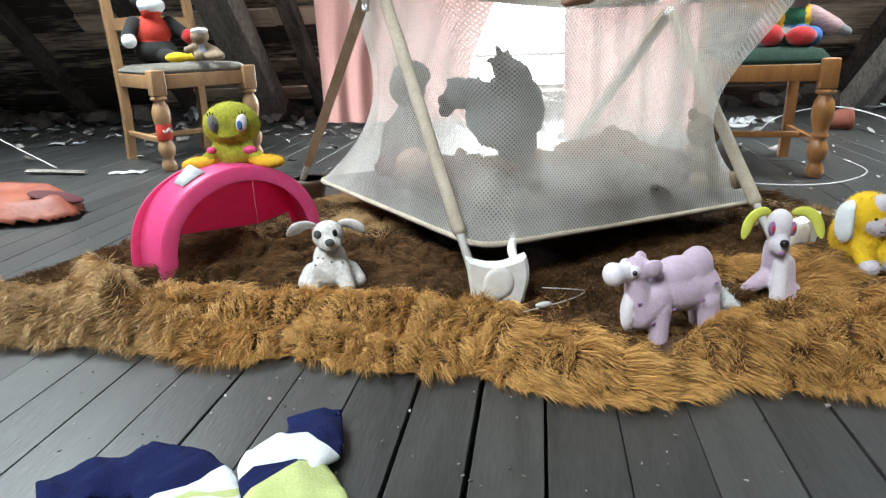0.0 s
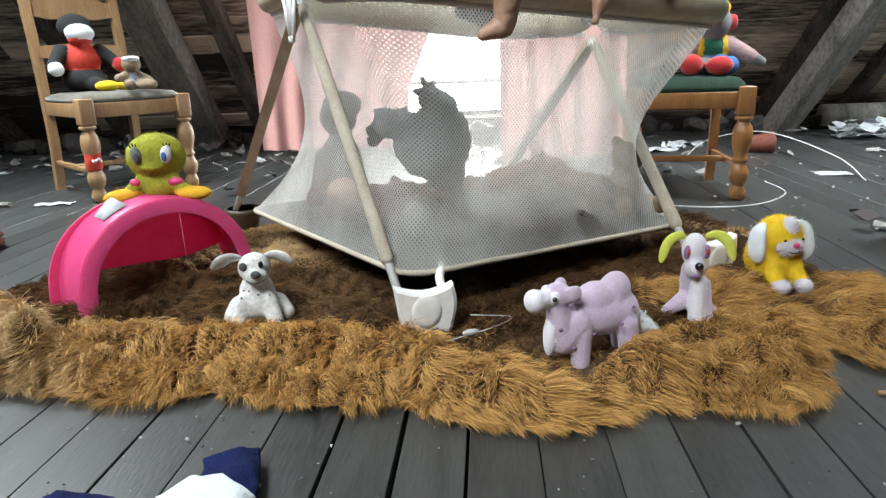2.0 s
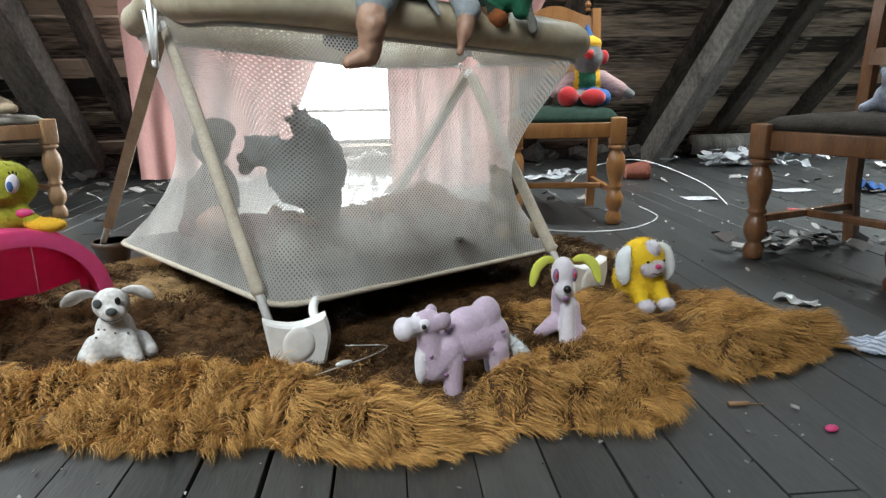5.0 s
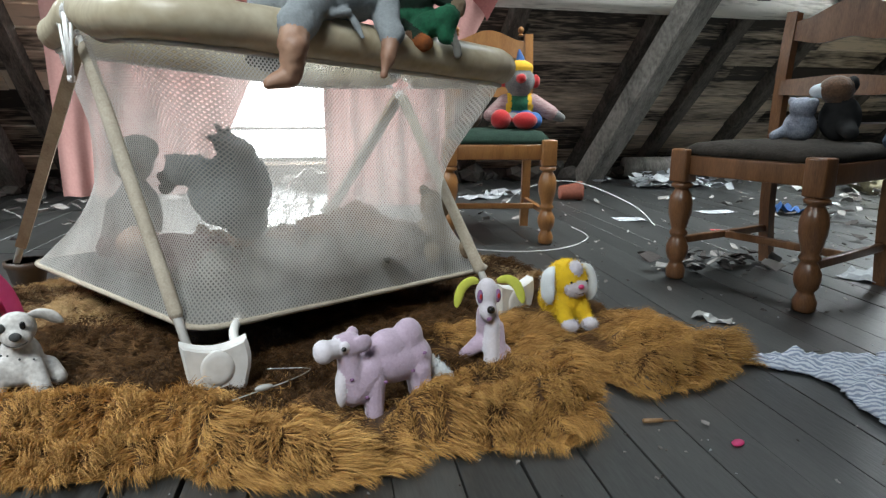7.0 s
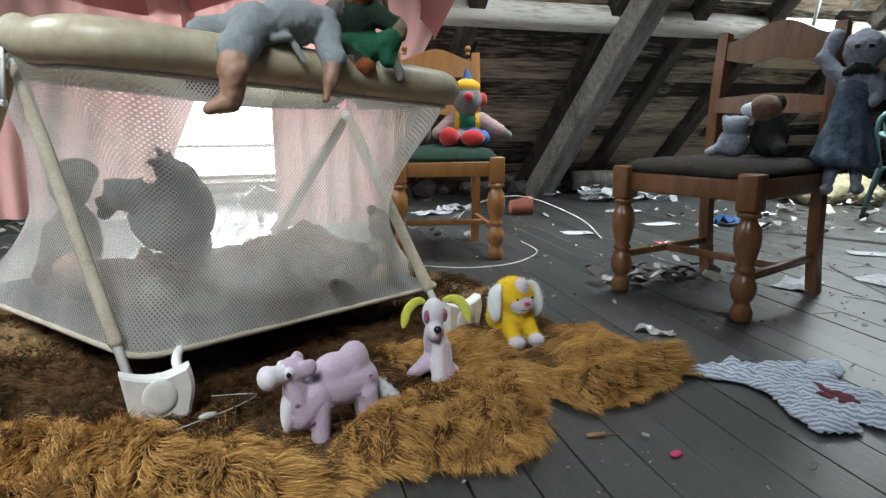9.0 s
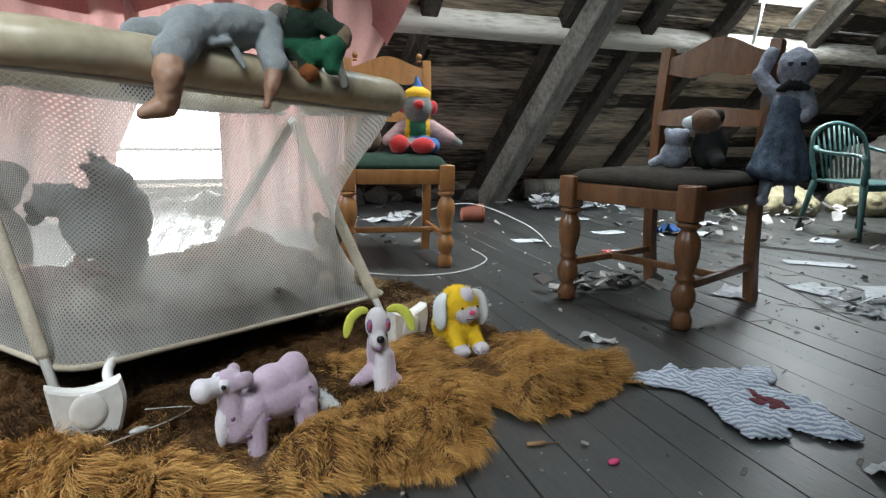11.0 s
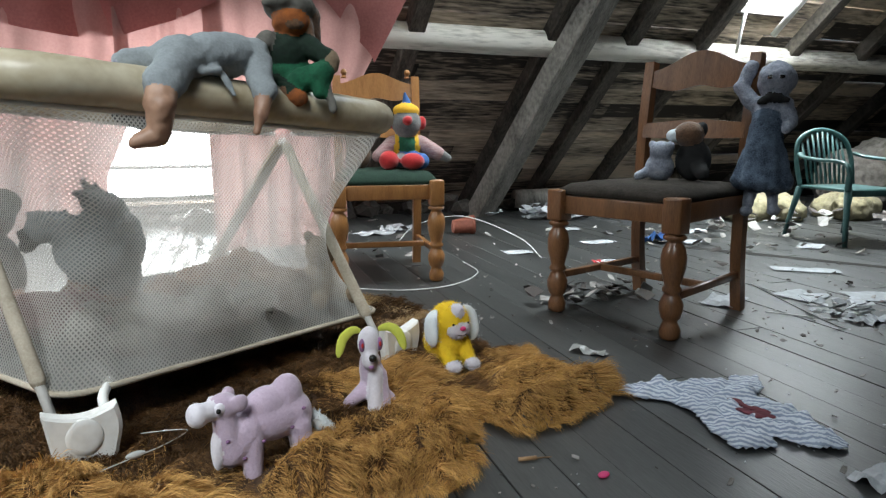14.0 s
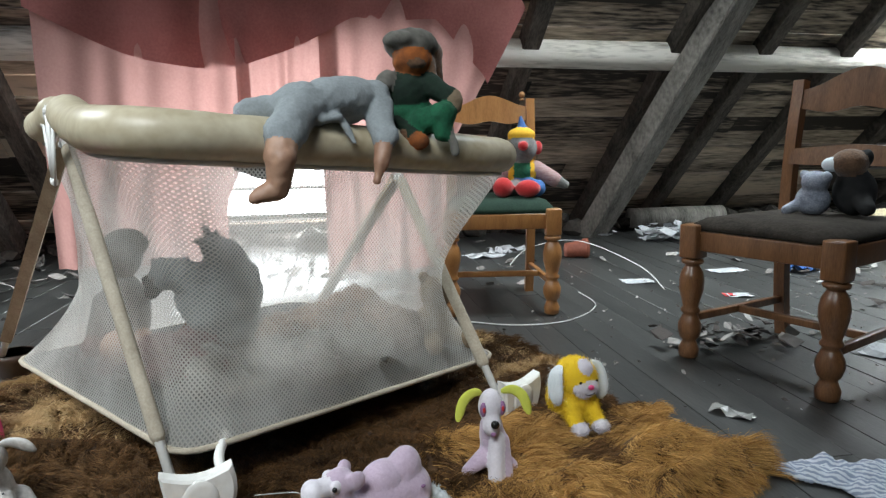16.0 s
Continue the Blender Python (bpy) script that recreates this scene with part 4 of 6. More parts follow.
# ridges of the crumpled pelt: line, height, half width
FOLDS = [([(-1.1, 1.34), (-0.80, 1.31), (-0.62, 1.33), (-0.55, 1.28), (-0.42, 1.27)], 0.050, 0.06), ([(-0.66, 1.40), (-0.58, 1.31), (-0.53, 1.25)], 0.085, 0.035),
         ([(-0.48, 1.31), (-0.28, 1.285), (-0.1, 1.27), (0.05, 1.235), (0.15, 1.19)], 0.056, 0.036), ([(0.16, 1.21), (0.205, 1.16), (0.20, 1.10)], 0.062, 0.030),
         ([(0.27, 1.08), (0.32, 1.05), (0.42, 1.025)], 0.034, 0.035), ([(0.33, 1.15), (0.36, 1.10)], 0.040, 0.022), ([(0.52, 1.085), (0.62, 1.115), (0.76, 1.12), (0.86, 1.165)], 0.056, 0.036),
         ([(0.60, 1.20), (0.74, 1.23), (0.86, 1.24)], 0.045, 0.035), ([(1.03, 1.19), (1.14, 1.24), (1.29, 1.275)], 0.040, 0.035), ([(1.08, 1.36), (1.17, 1.34)], 0.050, 0.045),
         ([(0.86, 1.44), (1.0, 1.62), (1.1, 1.9)], 0.03, 0.05), ([(-0.75, 1.62), (-0.5, 1.85), (-0.35, 2.1)], 0.03, 0.06), ([(-0.3, 1.75), (-0.2, 2.0), (0.1, 2.4)], 0.03, 0.06),
         ([(-0.74, 1.52), (-0.52, 1.50), (-0.30, 1.56), (-0.10, 1.55)], 0.030, 0.026), ([(-0.62, 1.74), (-0.36, 1.66), (-0.10, 1.68), (0.06, 1.58)], 0.036, 0.028), ([(-0.44, 1.92), (-0.22, 1.80), (0.02, 1.82)], 0.036, 0.026),
         ([(0.58, 1.46), (0.76, 1.50), (0.90, 1.60)], 0.034, 0.028), ([(0.30, 1.32), (0.46, 1.36), (0.62, 1.33)], 0.026, 0.025)]


def rug_height(x, y):
    """Folds of the pelt: a rolled front edge, ripples behind it, flat under the cot."""
    x, y = np.asarray(x, float), np.asarray(y, float)
    e = edge_distance(x, y, FRONT, False)
    fold = np.zeros(x.shape)
    for line, h, w in FOLDS:
        fold = np.maximum(fold, 1.2 * h * np.exp(-(edge_distance(x, y, line, False) / w) ** 2))
    roll = fold + 0.022 * np.exp(-((e - 0.045) / 0.03) ** 2) * (1 - np.exp(-((x - 0.47) / 0.06) ** 2))
    wave = 0.013 * np.sin(x * 9 + 4 * np.sin(y * 5)) * np.exp(-((e - 0.28) / 0.2) ** 2)
    lump = 0.016 * field(x, y, 7, 3) + 0.009 * field(x, y, 17, 5)
    side = np.minimum(1, edge_distance(x, y, RUG) / 0.05)
    return 0.006 + side * (0.010 + np.maximum(-0.004, (roll + wave * 0.6 + lump)))


rug = tagged(empty("fur_rug"), "rumpled ginger and dark brown long-haired fur rug on the boards", "rug")


def rug_base():
    step = 0.02
    xs = np.arange(-1.28, 1.38, step)
    ys = np.arange(0.96, 2.6, step)
    gx, gy = np.meshgrid(xs, ys, indexing="ij")
    ok = inside(gx, gy, RUG)
    z = rug_height(gx, gy)
    bm = bmesh.new()
    vs = {}
    for i in range(len(xs) - 1):
        for j in range(len(ys) - 1):
            cell = [(i, j), (i + 1, j), (i + 1, j + 1), (i, j + 1)]
            if all(ok[c] for c in cell):
                for c in cell:
                    if c not in vs:
                        vs[c] = bm.verts.new((gx[c], gy[c], z[c]))
                bm.faces.new([vs[c] for c in cell])
    return bm


part("hide", rug_base(), M_HIDE, rug)


def rug_fur(total):
    rs = np.random.RandomState(5)
    x = rs.uniform(-1.27, 1.36, total * 2)
    y = 0.97 + (2.56 - 0.97) * rs.rand(total * 2) ** 1.35
    keep = inside(x, y, RUG)
    x, y = x[keep][:total], y[keep][:total]
    n = len(x)
    z = rug_height(x, y)
    gx = (rug_height(x + 0.01, y) - z) / 0.01
    gy = (rug_height(x, y + 0.01) - z) / 0.01
    nrm = np.stack([-gx, -gy, np.ones(n)], 1)
    nrm /= np.linalg.norm(nrm, axis=1)[:, None]
    # hair lies in swirls and falls over the front edge, gathered in pointed locks
    cell = 0.026
    wx, wy = x + 0.016 * field(x, y, 23, 21) + rs.normal(size=n) * 0.003, y + 0.016 * field(x, y, 23, 22) + rs.normal(size=n) * 0.003
    cy = np.floor(wy / cell)
    cx = np.floor(wx / cell + 0.5 * (cy % 2))
    hx = np.modf(np.sin(cx * 127.1 + cy * 311.7) * 43758.5)[0]
    hy = np.modf(np.sin(cx * 269.5 + cy * 183.3) * 43758.5)[0]
    kx, ky = (cx + 0.5 - 0.5 * (cy % 2) + 0.45 * hx) * cell, (cy + 0.5 + 0.45 * hy) * cell
    sw = field(kx, ky, 2.4, 2)
    ang = -1.5 + 1.7 * sw + 0.5 * hx
    flow = np.stack([np.cos(ang), np.sin(ang), np.zeros(n)], 1)
    d = nrm * (0.34 + 0.22 * hy[:, None]) + flow * 0.9 + rs.normal(size=(n, 3)) * 0.15
    d /= np.linalg.norm(d, axis=1)[:, None]
    e = edge_distance(x, y, RUG)
    ln = (0.024 + 0.022 * rs.rand(n)) * (1 + 0.45 * hx)
    ln *= 1 - 0.6 * np.exp(-((x - 0.48) / 0.12) ** 2 - ((y - 1.15) / 0.10) ** 2)
    roots = np.stack([x, y, z - 0.003], 1)
    tips = roots + d * ln[:, None]
    pull = 0.18 + 0.45 * rs.rand(n)
    tips[:, 0] += pull * (kx - x)
    tips[:, 1] += pull * (ky - y)
    tips[:, 2] = np.maximum(tips[:, 2] - 0.004, 0.003)
    bend = nrm * (0.20 * ln)[:, None]
    # colour of the pelt: ginger edges, brown saddle, faded at the far side
    patch = field(x, y, 3.2, 11) + 0.5 * field(x, y, 9, 12)
    ef = edge_distance(x, y, FRONT, False)
    dark = (ef - 0.22) * 4.0 + patch * 0.9 + rs.normal(size=n) * 0.16
    dark -= 1.4 * np.clip((x - 0.95) / 0.2, 0, 1)
    # shade of low hollows and two gaps between folds, coloured as dark hair
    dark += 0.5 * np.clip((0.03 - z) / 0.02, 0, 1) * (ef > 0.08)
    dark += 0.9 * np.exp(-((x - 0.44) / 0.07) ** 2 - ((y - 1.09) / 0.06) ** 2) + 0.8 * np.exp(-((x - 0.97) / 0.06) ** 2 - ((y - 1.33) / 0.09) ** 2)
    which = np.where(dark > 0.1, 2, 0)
    pale = (-x - 0.42) * 2.2 + patch * 0.6 + rs.normal(size=n) * 0.2
    which = np.where((which == 0) & (pale > 0.05), 1, which)
    rim = (which == 2) & (ef > 0.62) & (patch + rs.normal(size=n) * 0.2 > -0.05) & ((x < 0) | (x > .9))
    which = np.where(rim, 1, which)
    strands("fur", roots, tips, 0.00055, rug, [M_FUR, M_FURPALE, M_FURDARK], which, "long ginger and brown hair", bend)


rug_fur(640000)


def on_rug(x, y):
    return float(rug_height(np.array([x]), np.array([y]))[0])


# ---------------------------------------------------------------- toys on the rug


def toy(name, m, label, cat, prims, mats, voxel=0.005, smooth=3, lumps=0.0, group="soft toys", body="body"):
    t = tagged(empty(name, m), label, cat, group)
    ob = new(body, blob(body, prims, mats, voxel, smooth, lumps))
    ob.parent = t
    return t, ob


def bead(parent, name, c, r, material, label="", rot=(0, 0, 0)):
    bm = bmesh.new()
    ball(bm, c, r, rot, 2)
    return part(name, bm, material, parent, label)


def camel():
    """Faces -x; origin under its middle."""
    t, b = toy("toy_camel", pose(0.500, 1.203, 0.010, 0, 0, 14) @ Matrix.Diagonal((1.04, 1.06, 1.06, 1)), "lilac plush camel standing on the fur rug", "soft toy", [
        E((0.016, 0, 0.090), (0.062, 0.038, 0.038)), E((0.004, 0, 0.112), (0.040, 0.030, 0.036), 0, (0, -8, 0)), E((0.040, 0, 0.122), (0.030, 0.026, 0.040), 0, (0, 10, 0)), E((0.050, 0, 0.090), (0.036, 0.036, 0.040)),
        C((-0.036, -0.006, 0.082), (-0.062, -0.010, 0.058), 0.034, 0.029), C((-0.064, -0.012, 0.060), (-0.072, -0.012, 0.118), 0.026, 0.020),
        E((-0.072, -0.012, 0.136), (0.025, 0.022, 0.023)), C((-0.086, -0.014, 0.136), (-0.114, -0.018, 0.134), 0.016, 0.018, 1), E((-0.116, -0.018, 0.134), (0.017, 0.021, 0.020), 1),
        E((-0.088, -0.016, 0.066), (0.009, 0.016, 0.034), 1),
        C((-0.030, -0.022, 0.070), (-0.034, -0.026, 0.014), 0.019, 0.017), C((-0.044, 0.022, 0.066), (-0.050, 0.026, 0.014), 0.018, 0.016),
        C((0.054, -0.022, 0.075), (0.060, -0.026, 0.014), 0.021, 0.017), C((0.064, 0.022, 0.075), (0.072, 0.026, 0.014), 0.020, 0.016),
        E((-0.052, -0.030, 0.142), (0.016, 0.007, 0.016), 0, (0, 35, 0)), E((-0.056, 0.010, 0.146), (0.012, 0.007, 0.014))],
        [M_LILAC, M_LILACPALE], 0.0036, 3)
    fuzz("plush", b.data, b, 16000, 0.0014, 0.0003, seed=3)
    for q in ((-0.02, -0.046, 0.075), (0.03, -0.046, 0.085), (0.055, -0.040, 0.11), (-0.05, -0.036, 0.05), (-0.075, -0.034, 0.085)):
        bead(t, "stain", q, (0.004, 0.002, 0.003), M_PURPLE)
    for y in (-0.030, 0.006):
        e = bead(t, "eye_patch", (-0.083, y + 0.002, 0.139), (0.010, 0.007, 0.011), M_LILACPALE)
        bead(e, "eye", (-0.087, y - (0.004 if y < 0 else -0.004), 0.139), 0.0042, M_BLACK)
    bm = bmesh.new()
    pts = curve_points([(0.072, 0, 0.095), (0.088, -0.004, 0.075), (0.108, -0.01, 0.052), (0.132, -0.018, 0.036)], 5)
    sweep(bm, pts, [0.005, 0.006, 0.007, 0.008, 0.009, 0.010, 0.011, 0.012, 0.013, 0.013, 0.012, 0.010, 0.008, 0.006, 0.004, 0.002][:len(pts)], 10)
    tl = part("tail", bm, M_WHITEKNIT, t, "white tufted tail")
    fuzz("tail_hair", tl.data, tl, 700, 0.010, 0.0006, seed=5)
    return t


camel()


def white_dog():
    t, b = toy("toy_dog", pose(-0.160, 1.432, 0.024, 0, 0, 8) @ Matrix.Scale(1.06, 4), "grubby white stuffed dog sitting on the fur rug", "soft toy", [
        E((0, 0.015, 0.055), (0.036, 0.034, 0.046)), E((0, -0.012, 0.038), (0.034, 0.026, 0.028)),
        C((-0.026, -0.018, 0.050), (-0.034, -0.034, 0.012), 0.017, 0.017), C((0.026, -0.018, 0.050), (0.036, -0.036, 0.012), 0.017, 0.017),
        C((-0.038, 0.02, 0.03), (-0.052, 0.0, 0.016), 0.022, 0.017), C((0.038, 0.02, 0.03), (0.056, 0.0, 0.016), 0.022, 0.017),
        E((0.002, 0.0, 0.115), (0.033, 0.028, 0.031)), E((0.006, -0.022, 0.104), (0.024, 0.020, 0.018))], [M_DOGWHITE], 0.004, 4)
    for s in (-1, 1):
        bm = bmesh.new()
        pts = curve_points([(s * 0.020, 0.004, 0.134), (s * 0.040, 0.0, 0.138), (s * 0.060, -0.006, 0.133), (s * 0.078, -0.012, 0.122)], 4)
        sweep(bm, pts, [0.005, 0.008, 0.010, 0.012, 0.014, 0.015, 0.016, 0.017, 0.017, 0.015, 0.012, 0.008, 0.003][:len(pts)], 10, flat=0.35, up=(0, 0.8, 0.6))
        part("ear", bm, M_DOGWHITE, t, "floppy white ear")
    bead(t, "nose", (0.008, -0.042, 0.112), (0.010, 0.007, 0.008), M_DARKGREY, "grey stitched nose")
    bead(t, "eye", (0.018, -0.027, 0.127), (0.005, 0.003, 0.008), M_BLACK)
    bead(t, "eye", (-0.016, -0.026, 0.125), (0.008, 0.004, 0.009), M_DARKGREY, "dark grey eye patch")
    bm = bmesh.new()
    sweep(bm, [(0.006 + 0.018 * math.sin(a), -0.0425 + 0.009 * math.sin(a) ** 2, 0.101 - 0.006 * math.cos(a)) for a in [-1.3 + 2.6 * i / 10 for i in range(11)]], 0.0009, 5)
    part("mouth", bm, M_DARKGREY, t)
    rs = random.Random(3)
    for i in range(9):
        bead(t, "spot", (rs.uniform(-0.03, 0.04), -0.030 + rs.uniform(-0.004, 0.004), rs.uniform(0.03, 0.085)), 0.002, M_DARKGREY)


white_dog()


def lilac_pup():
    t, b = toy("toy_puppy", pose(0.746, 1.368, on_rug(0.746, 1.368) + 0.002, 0, 0, -2), "lilac and white felt puppy with lime ears", "soft toy", [
        E((0.008, 0.01, 0.06), (0.028, 0.028, 0.050)), C((0.006, -0.018, 0.085), (0.0, -0.034, 0.012), 0.016, 0.017, 1), C((0.020, -0.008, 0.075), (0.022, -0.026, 0.012), 0.016, 0.016),
        C((-0.014, 0.0, 0.04), (-0.055, -0.018, 0.024), 0.020, 0.012), C((0.02, 0.012, 0.03), (0.042, -0.002, 0.016), 0.02, 0.014),
        E((-0.004, -0.010, 0.150), (0.025, 0.024, 0.036), 1), E((-0.006, -0.026, 0.118), (0.019, 0.020, 0.022), 1), C((0.0, 0.0, 0.105), (0.002, 0.004, 0.08), 0.024, 0.026)],
        [M_LILAC, M_LILACPALE], 0.004, 4)
    for s in (-1, 1):
        bm = bmesh.new()
        pts = curve_points([(-0.002 + s * 0.020, -0.006, 0.176), (s * 0.040, -0.010, 0.180), (s * 0.060, -0.014, 0.166), (s * 0.070, -0.018, 0.138), (s * 0.072, -0.02, 0.128)], 4)
        sweep(bm, pts, [0.004, 0.006, 0.008, 0.009, 0.0095, 0.010, 0.0105, 0.0105, 0.0105, 0.010, 0.010, 0.009, 0.008, 0.006, 0.005, 0.003, 0.002][:len(pts)], 10, flat=0.3, up=(0, 1, 0))
        part("ear", bm, M_LIME, t, "lime green felt ear")
        bead(t, "eye_patch", (-0.004 + s * 0.019, -0.025, 0.150), (0.007, 0.006, 0.015), M_PURPLE)
        bead(t, "eye", (-0.004 + s * 0.019, -0.031, 0.151), (0.003, 0.002, 0.006), M_RED)
    bead(t, "nose", (-0.006, -0.047, 0.127), 0.0085, M_BLACK)
    bead(t, "mouth", (-0.008, -0.043, 0.106), (0.006, 0.004, 0.005), M_PURPLE)


lilac_pup()


def yellow_dog():
    t, b = toy("toy_lapdog", pose(1.000, 1.528, on_rug(1.0, 1.528) + 0.002, 0, 0, 7), "yellow and white fluffy plush dog sitting", "soft toy", [
        E((0, 0.012, 0.060), (0.055, 0.058, 0.058)), E((0, -0.004, 0.112), (0.050, 0.048, 0.050)), E((0.005, -0.034, 0.143), (0.017, 0.018, 0.021), 1), E((0.004, -0.042, 0.100), (0.032, 0.018, 0.021), 1),
        C((-0.026, -0.026, 0.052), (-0.024, -0.050, 0.024), 0.021, 0.018), C((0.026, -0.026, 0.052), (0.028, -0.050, 0.024), 0.021, 0.018),
        E((-0.024, -0.066, 0.015), (0.020, 0.020, 0.015), 1), E((0.030, -0.066, 0.015), (0.020, 0.020, 0.015), 1)],
        [M_YELLOW, M_LILACPALE], 0.0045, 4)
    fuzz("plush", b.data, b, 14000, 0.007, 0.0005, seed=8, droop=0.5)
    for s in (-1, 1):
        bm = bmesh.new()
        pts = curve_points([(s * 0.040, -0.004, 0.146), (s * 0.056, -0.012, 0.128), (s * 0.060, -0.018, 0.090), (s * 0.056, -0.020, 0.058)], 4)
        sweep(bm, pts, [0.006, 0.011, 0.015, 0.018, 0.020, 0.021, 0.022, 0.0225, 0.022, 0.021, 0.018, 0.012, 0.004][:len(pts)], 10, flat=0.35, up=(1, 0.3, 0))
        er = part("ear", bm, M_WHITEKNIT, t, "drooping white fleece ear")
        fuzz("plush", er.data, er, 700, 0.004, 0.0006, seed=9)
    bead(t, "nose", (0.006, -0.061, 0.106), (0.008, 0.005, 0.006), M_PINKP, "pink plastic nose")
    bead(t, "eye", (-0.016, -0.052, 0.116), 0.0030, M_BLACK)
    bead(t, "eye", (0.028, -0.050, 0.116), 0.0030, M_BLACK)
    bm = bmesh.new()
    sweep(bm, [(0.005 + 0.013 * math.sin(a), -0.060 + 0.003 * math.sin(a) ** 2, 0.092 - 0.004 * math.cos(a)) for a in [-1.3 + 2.6 * i / 8 for i in range(9)]], 0.0009, 5)
    part("mouth", bm, M_BLACK, t)


yellow_dog()

# pink plastic arch and the bird on it


def pink_arch():
    m = pose(-0.408, 1.622, 0.026, 0, 0, 43) @ Matrix.Diagonal((1.14, 1.06, 1.05, 1))
    t = tagged(empty("plastic_arch", m), "bright pink plastic toy arch standing on the rug", "toy")
    W, H = 0.182, 0.222

    def ring(k, y, w=W, h=H, a0=0.0):
        out = []
        for i in range(k + 1):
            a = math.pi * i / k
            out.append((-w * math.cos(a), y, h * math.sin(a) ** 0.8))
        return out

    def shell(a, b, thick, name, label=""):
        bm = bmesh.new()
        va, vb = [bm.verts.new(p) for p in a], [bm.verts.new(p) for p in b]
        for i in range(len(a) - 1):
            bm.faces.new((va[i], va[i + 1], vb[i + 1], vb[i]))
        ob = part(name, bm, M_PINKP, t, label)
        so = ob.modifiers.new("thick", "SOLIDIFY")
        so.thickness, so.offset = thick, 0
        be = ob.modifiers.new("round", "BEVEL")
        be.width, be.segments = 0.0015, 2
        return ob
    shell(ring(40, 0.0), ring(40, 0.13, W * 1.02, H * 1.0), 0.005, "vault")
    shell(ring(40, 0.0, W * 1.0, H), ring(40, -0.004, W * 0.84, H * 0.86), 0.005, "front_rim", "flat raised rim")
    shell(ring(40, 0.13, W * 1.14, H * 1.02), ring(40, 0.134, W * 0.92, H * 0.9), 0.005, "back_rim")
    # back panel with a slot
    bm = bmesh.new()
    r = ring(40, 0.125, W * 0.98, H * 0.97)
    r = [p for p in r if p[2] > 0.055]
    zt = H * 0.97 * math.sin(math.acos(0.076 / (W * 0.98))) ** 0.8
    vs = [bm.verts.new(p) for p in r if p[0] < 0.075] + [bm.verts.new((0.075, 0.125, zt)), bm.verts.new((0.075, 0.125, 0.05))]
    bm.faces.new(vs)
    r2 = [p for p in r if p[0] > 0.078]
    bm.faces.new([bm.verts.new((0.0775, 0.125, 0.05)), bm.verts.new((0.0775, 0.125, zt - 0.001))] + [bm.verts.new(p) for p in r2])
    ob = part("back_panel", bm, M_PINKP, t, "pink panel with a narrow slot", smooth=False)
    so = ob.modifiers.new("thick", "SOLIDIFY")
    so.thickness = 0.004
    # foot curl
    bm = bmesh.new()
    pts = [(-W + 0.008, 0.005 + 0.028 * (1 - math.cos(a)), 0.022 - 0.024 * math.sin(a) + 0.02) for a in [math.pi * 1.5 * i / 12 for i in range(13)]]
    va = [bm.verts.new(p) for p in pts]
    vb = [bm.verts.new((p[0] + 0.028, p[1], p[2])) for p in pts]
    for i in range(12):
        bm.faces.new((va[i], va[i + 1], vb[i + 1], vb[i]))
    ob = part("foot_curl", bm, M_PINKP, t)
    so = ob.modifiers.new("thick", "SOLIDIFY")
    so.thickness = 0.004
    # peeling label
    bm = bmesh.new()
    a = [(-W * math.cos(q) * 1.02, 0.03, H * math.sin(q) ** 0.8 * 1.02 + 0.002) for q in (0.95, 1.05, 1.15, 1.25)]
    va = [bm.verts.new(p) for p in a]
    vb = [bm.verts.new((p[0] - 0.004 * i, p[1] + 0.06, p[2] + 0.004 * i)) for i, p in enumerate(a)]
    for i in range(3):
        bm.faces.new((va[i], va[i + 1], vb[i + 1], vb[i]))
    ob = part("sticker", bm, M_PAPER, t, "peeling white sticker")
    so = ob.modifiers.new("thick", "SOLIDIFY")
    so.thickness = 0.001
    return t


pink_arch()


def bird():
    t, b = toy("toy_chick", pose(-0.447, 1.715, 0.248, 0, 0, 6) @ Matrix.Scale(1.06, 4), "dirty yellow plush chick with orange feet sitting on the pink arch", "soft toy", [
        E((0, 0.01, 0.095), (0.066, 0.056, 0.054)), E((0.004, 0, 0.032), (0.044, 0.036, 0.040)), C((-0.03, -0.012, 0.045), (-0.052, -0.02, 0.028), 0.016, 0.014), C((0.034, -0.012, 0.045), (0.054, -0.02, 0.028), 0.016, 0.014),
        E((0.0, -0.042, 0.076), (0.024, 0.010, 0.008), 0), E((-0.074, -0.030, 0.012), (0.042, 0.026, 0.017), 1, (0, 0, 25)), E((0.082, -0.026, 0.012), (0.044, 0.026, 0.016), 1, (0, 0, -20))],
        [M_BIRD, M_ORANGE], 0.005, 4)
    fuzz("plush", b.data, b, 9000, 0.005, 0.0004, seed=11)
    for s in (-1, 1):
        w = bead(t, "eye", (0.004 + s * 0.032, -0.041, 0.104), (0.013, 0.009, 0.021), M_GREY if s < 0 else M_LILACPALE, "worn oval felt eye", (0, s * 12, 0))
        bead(w, "pupil", (0.004 + s * 0.029, -0.0495, 0.100), (0.006, 0.003, 0.011), M_BLUE if s > 0 else M_DARKGREY)
        for q in (-1, 0, 1):
            bead(t, "eyelash", (0.004 + s * (0.036 + 0.006 * q), -0.040, 0.127 - 0.002 * abs(q)), (0.0014, 0.003, 0.006), M_BLACK, "", (30, s * 15 * q, 0))
    bead(t, "neck_bow", (0.044, -0.026, 0.040), (0.018, 0.008, 0.010), M_PINKP, "pink ribbon")
    bead(t, "neck_bow", (-0.044, -0.026, 0.042), (0.012, 0.008, 0.009), M_PINKP, "pink ribbon")


bird()

# ---------------------------------------------------------------- dolls on the rail


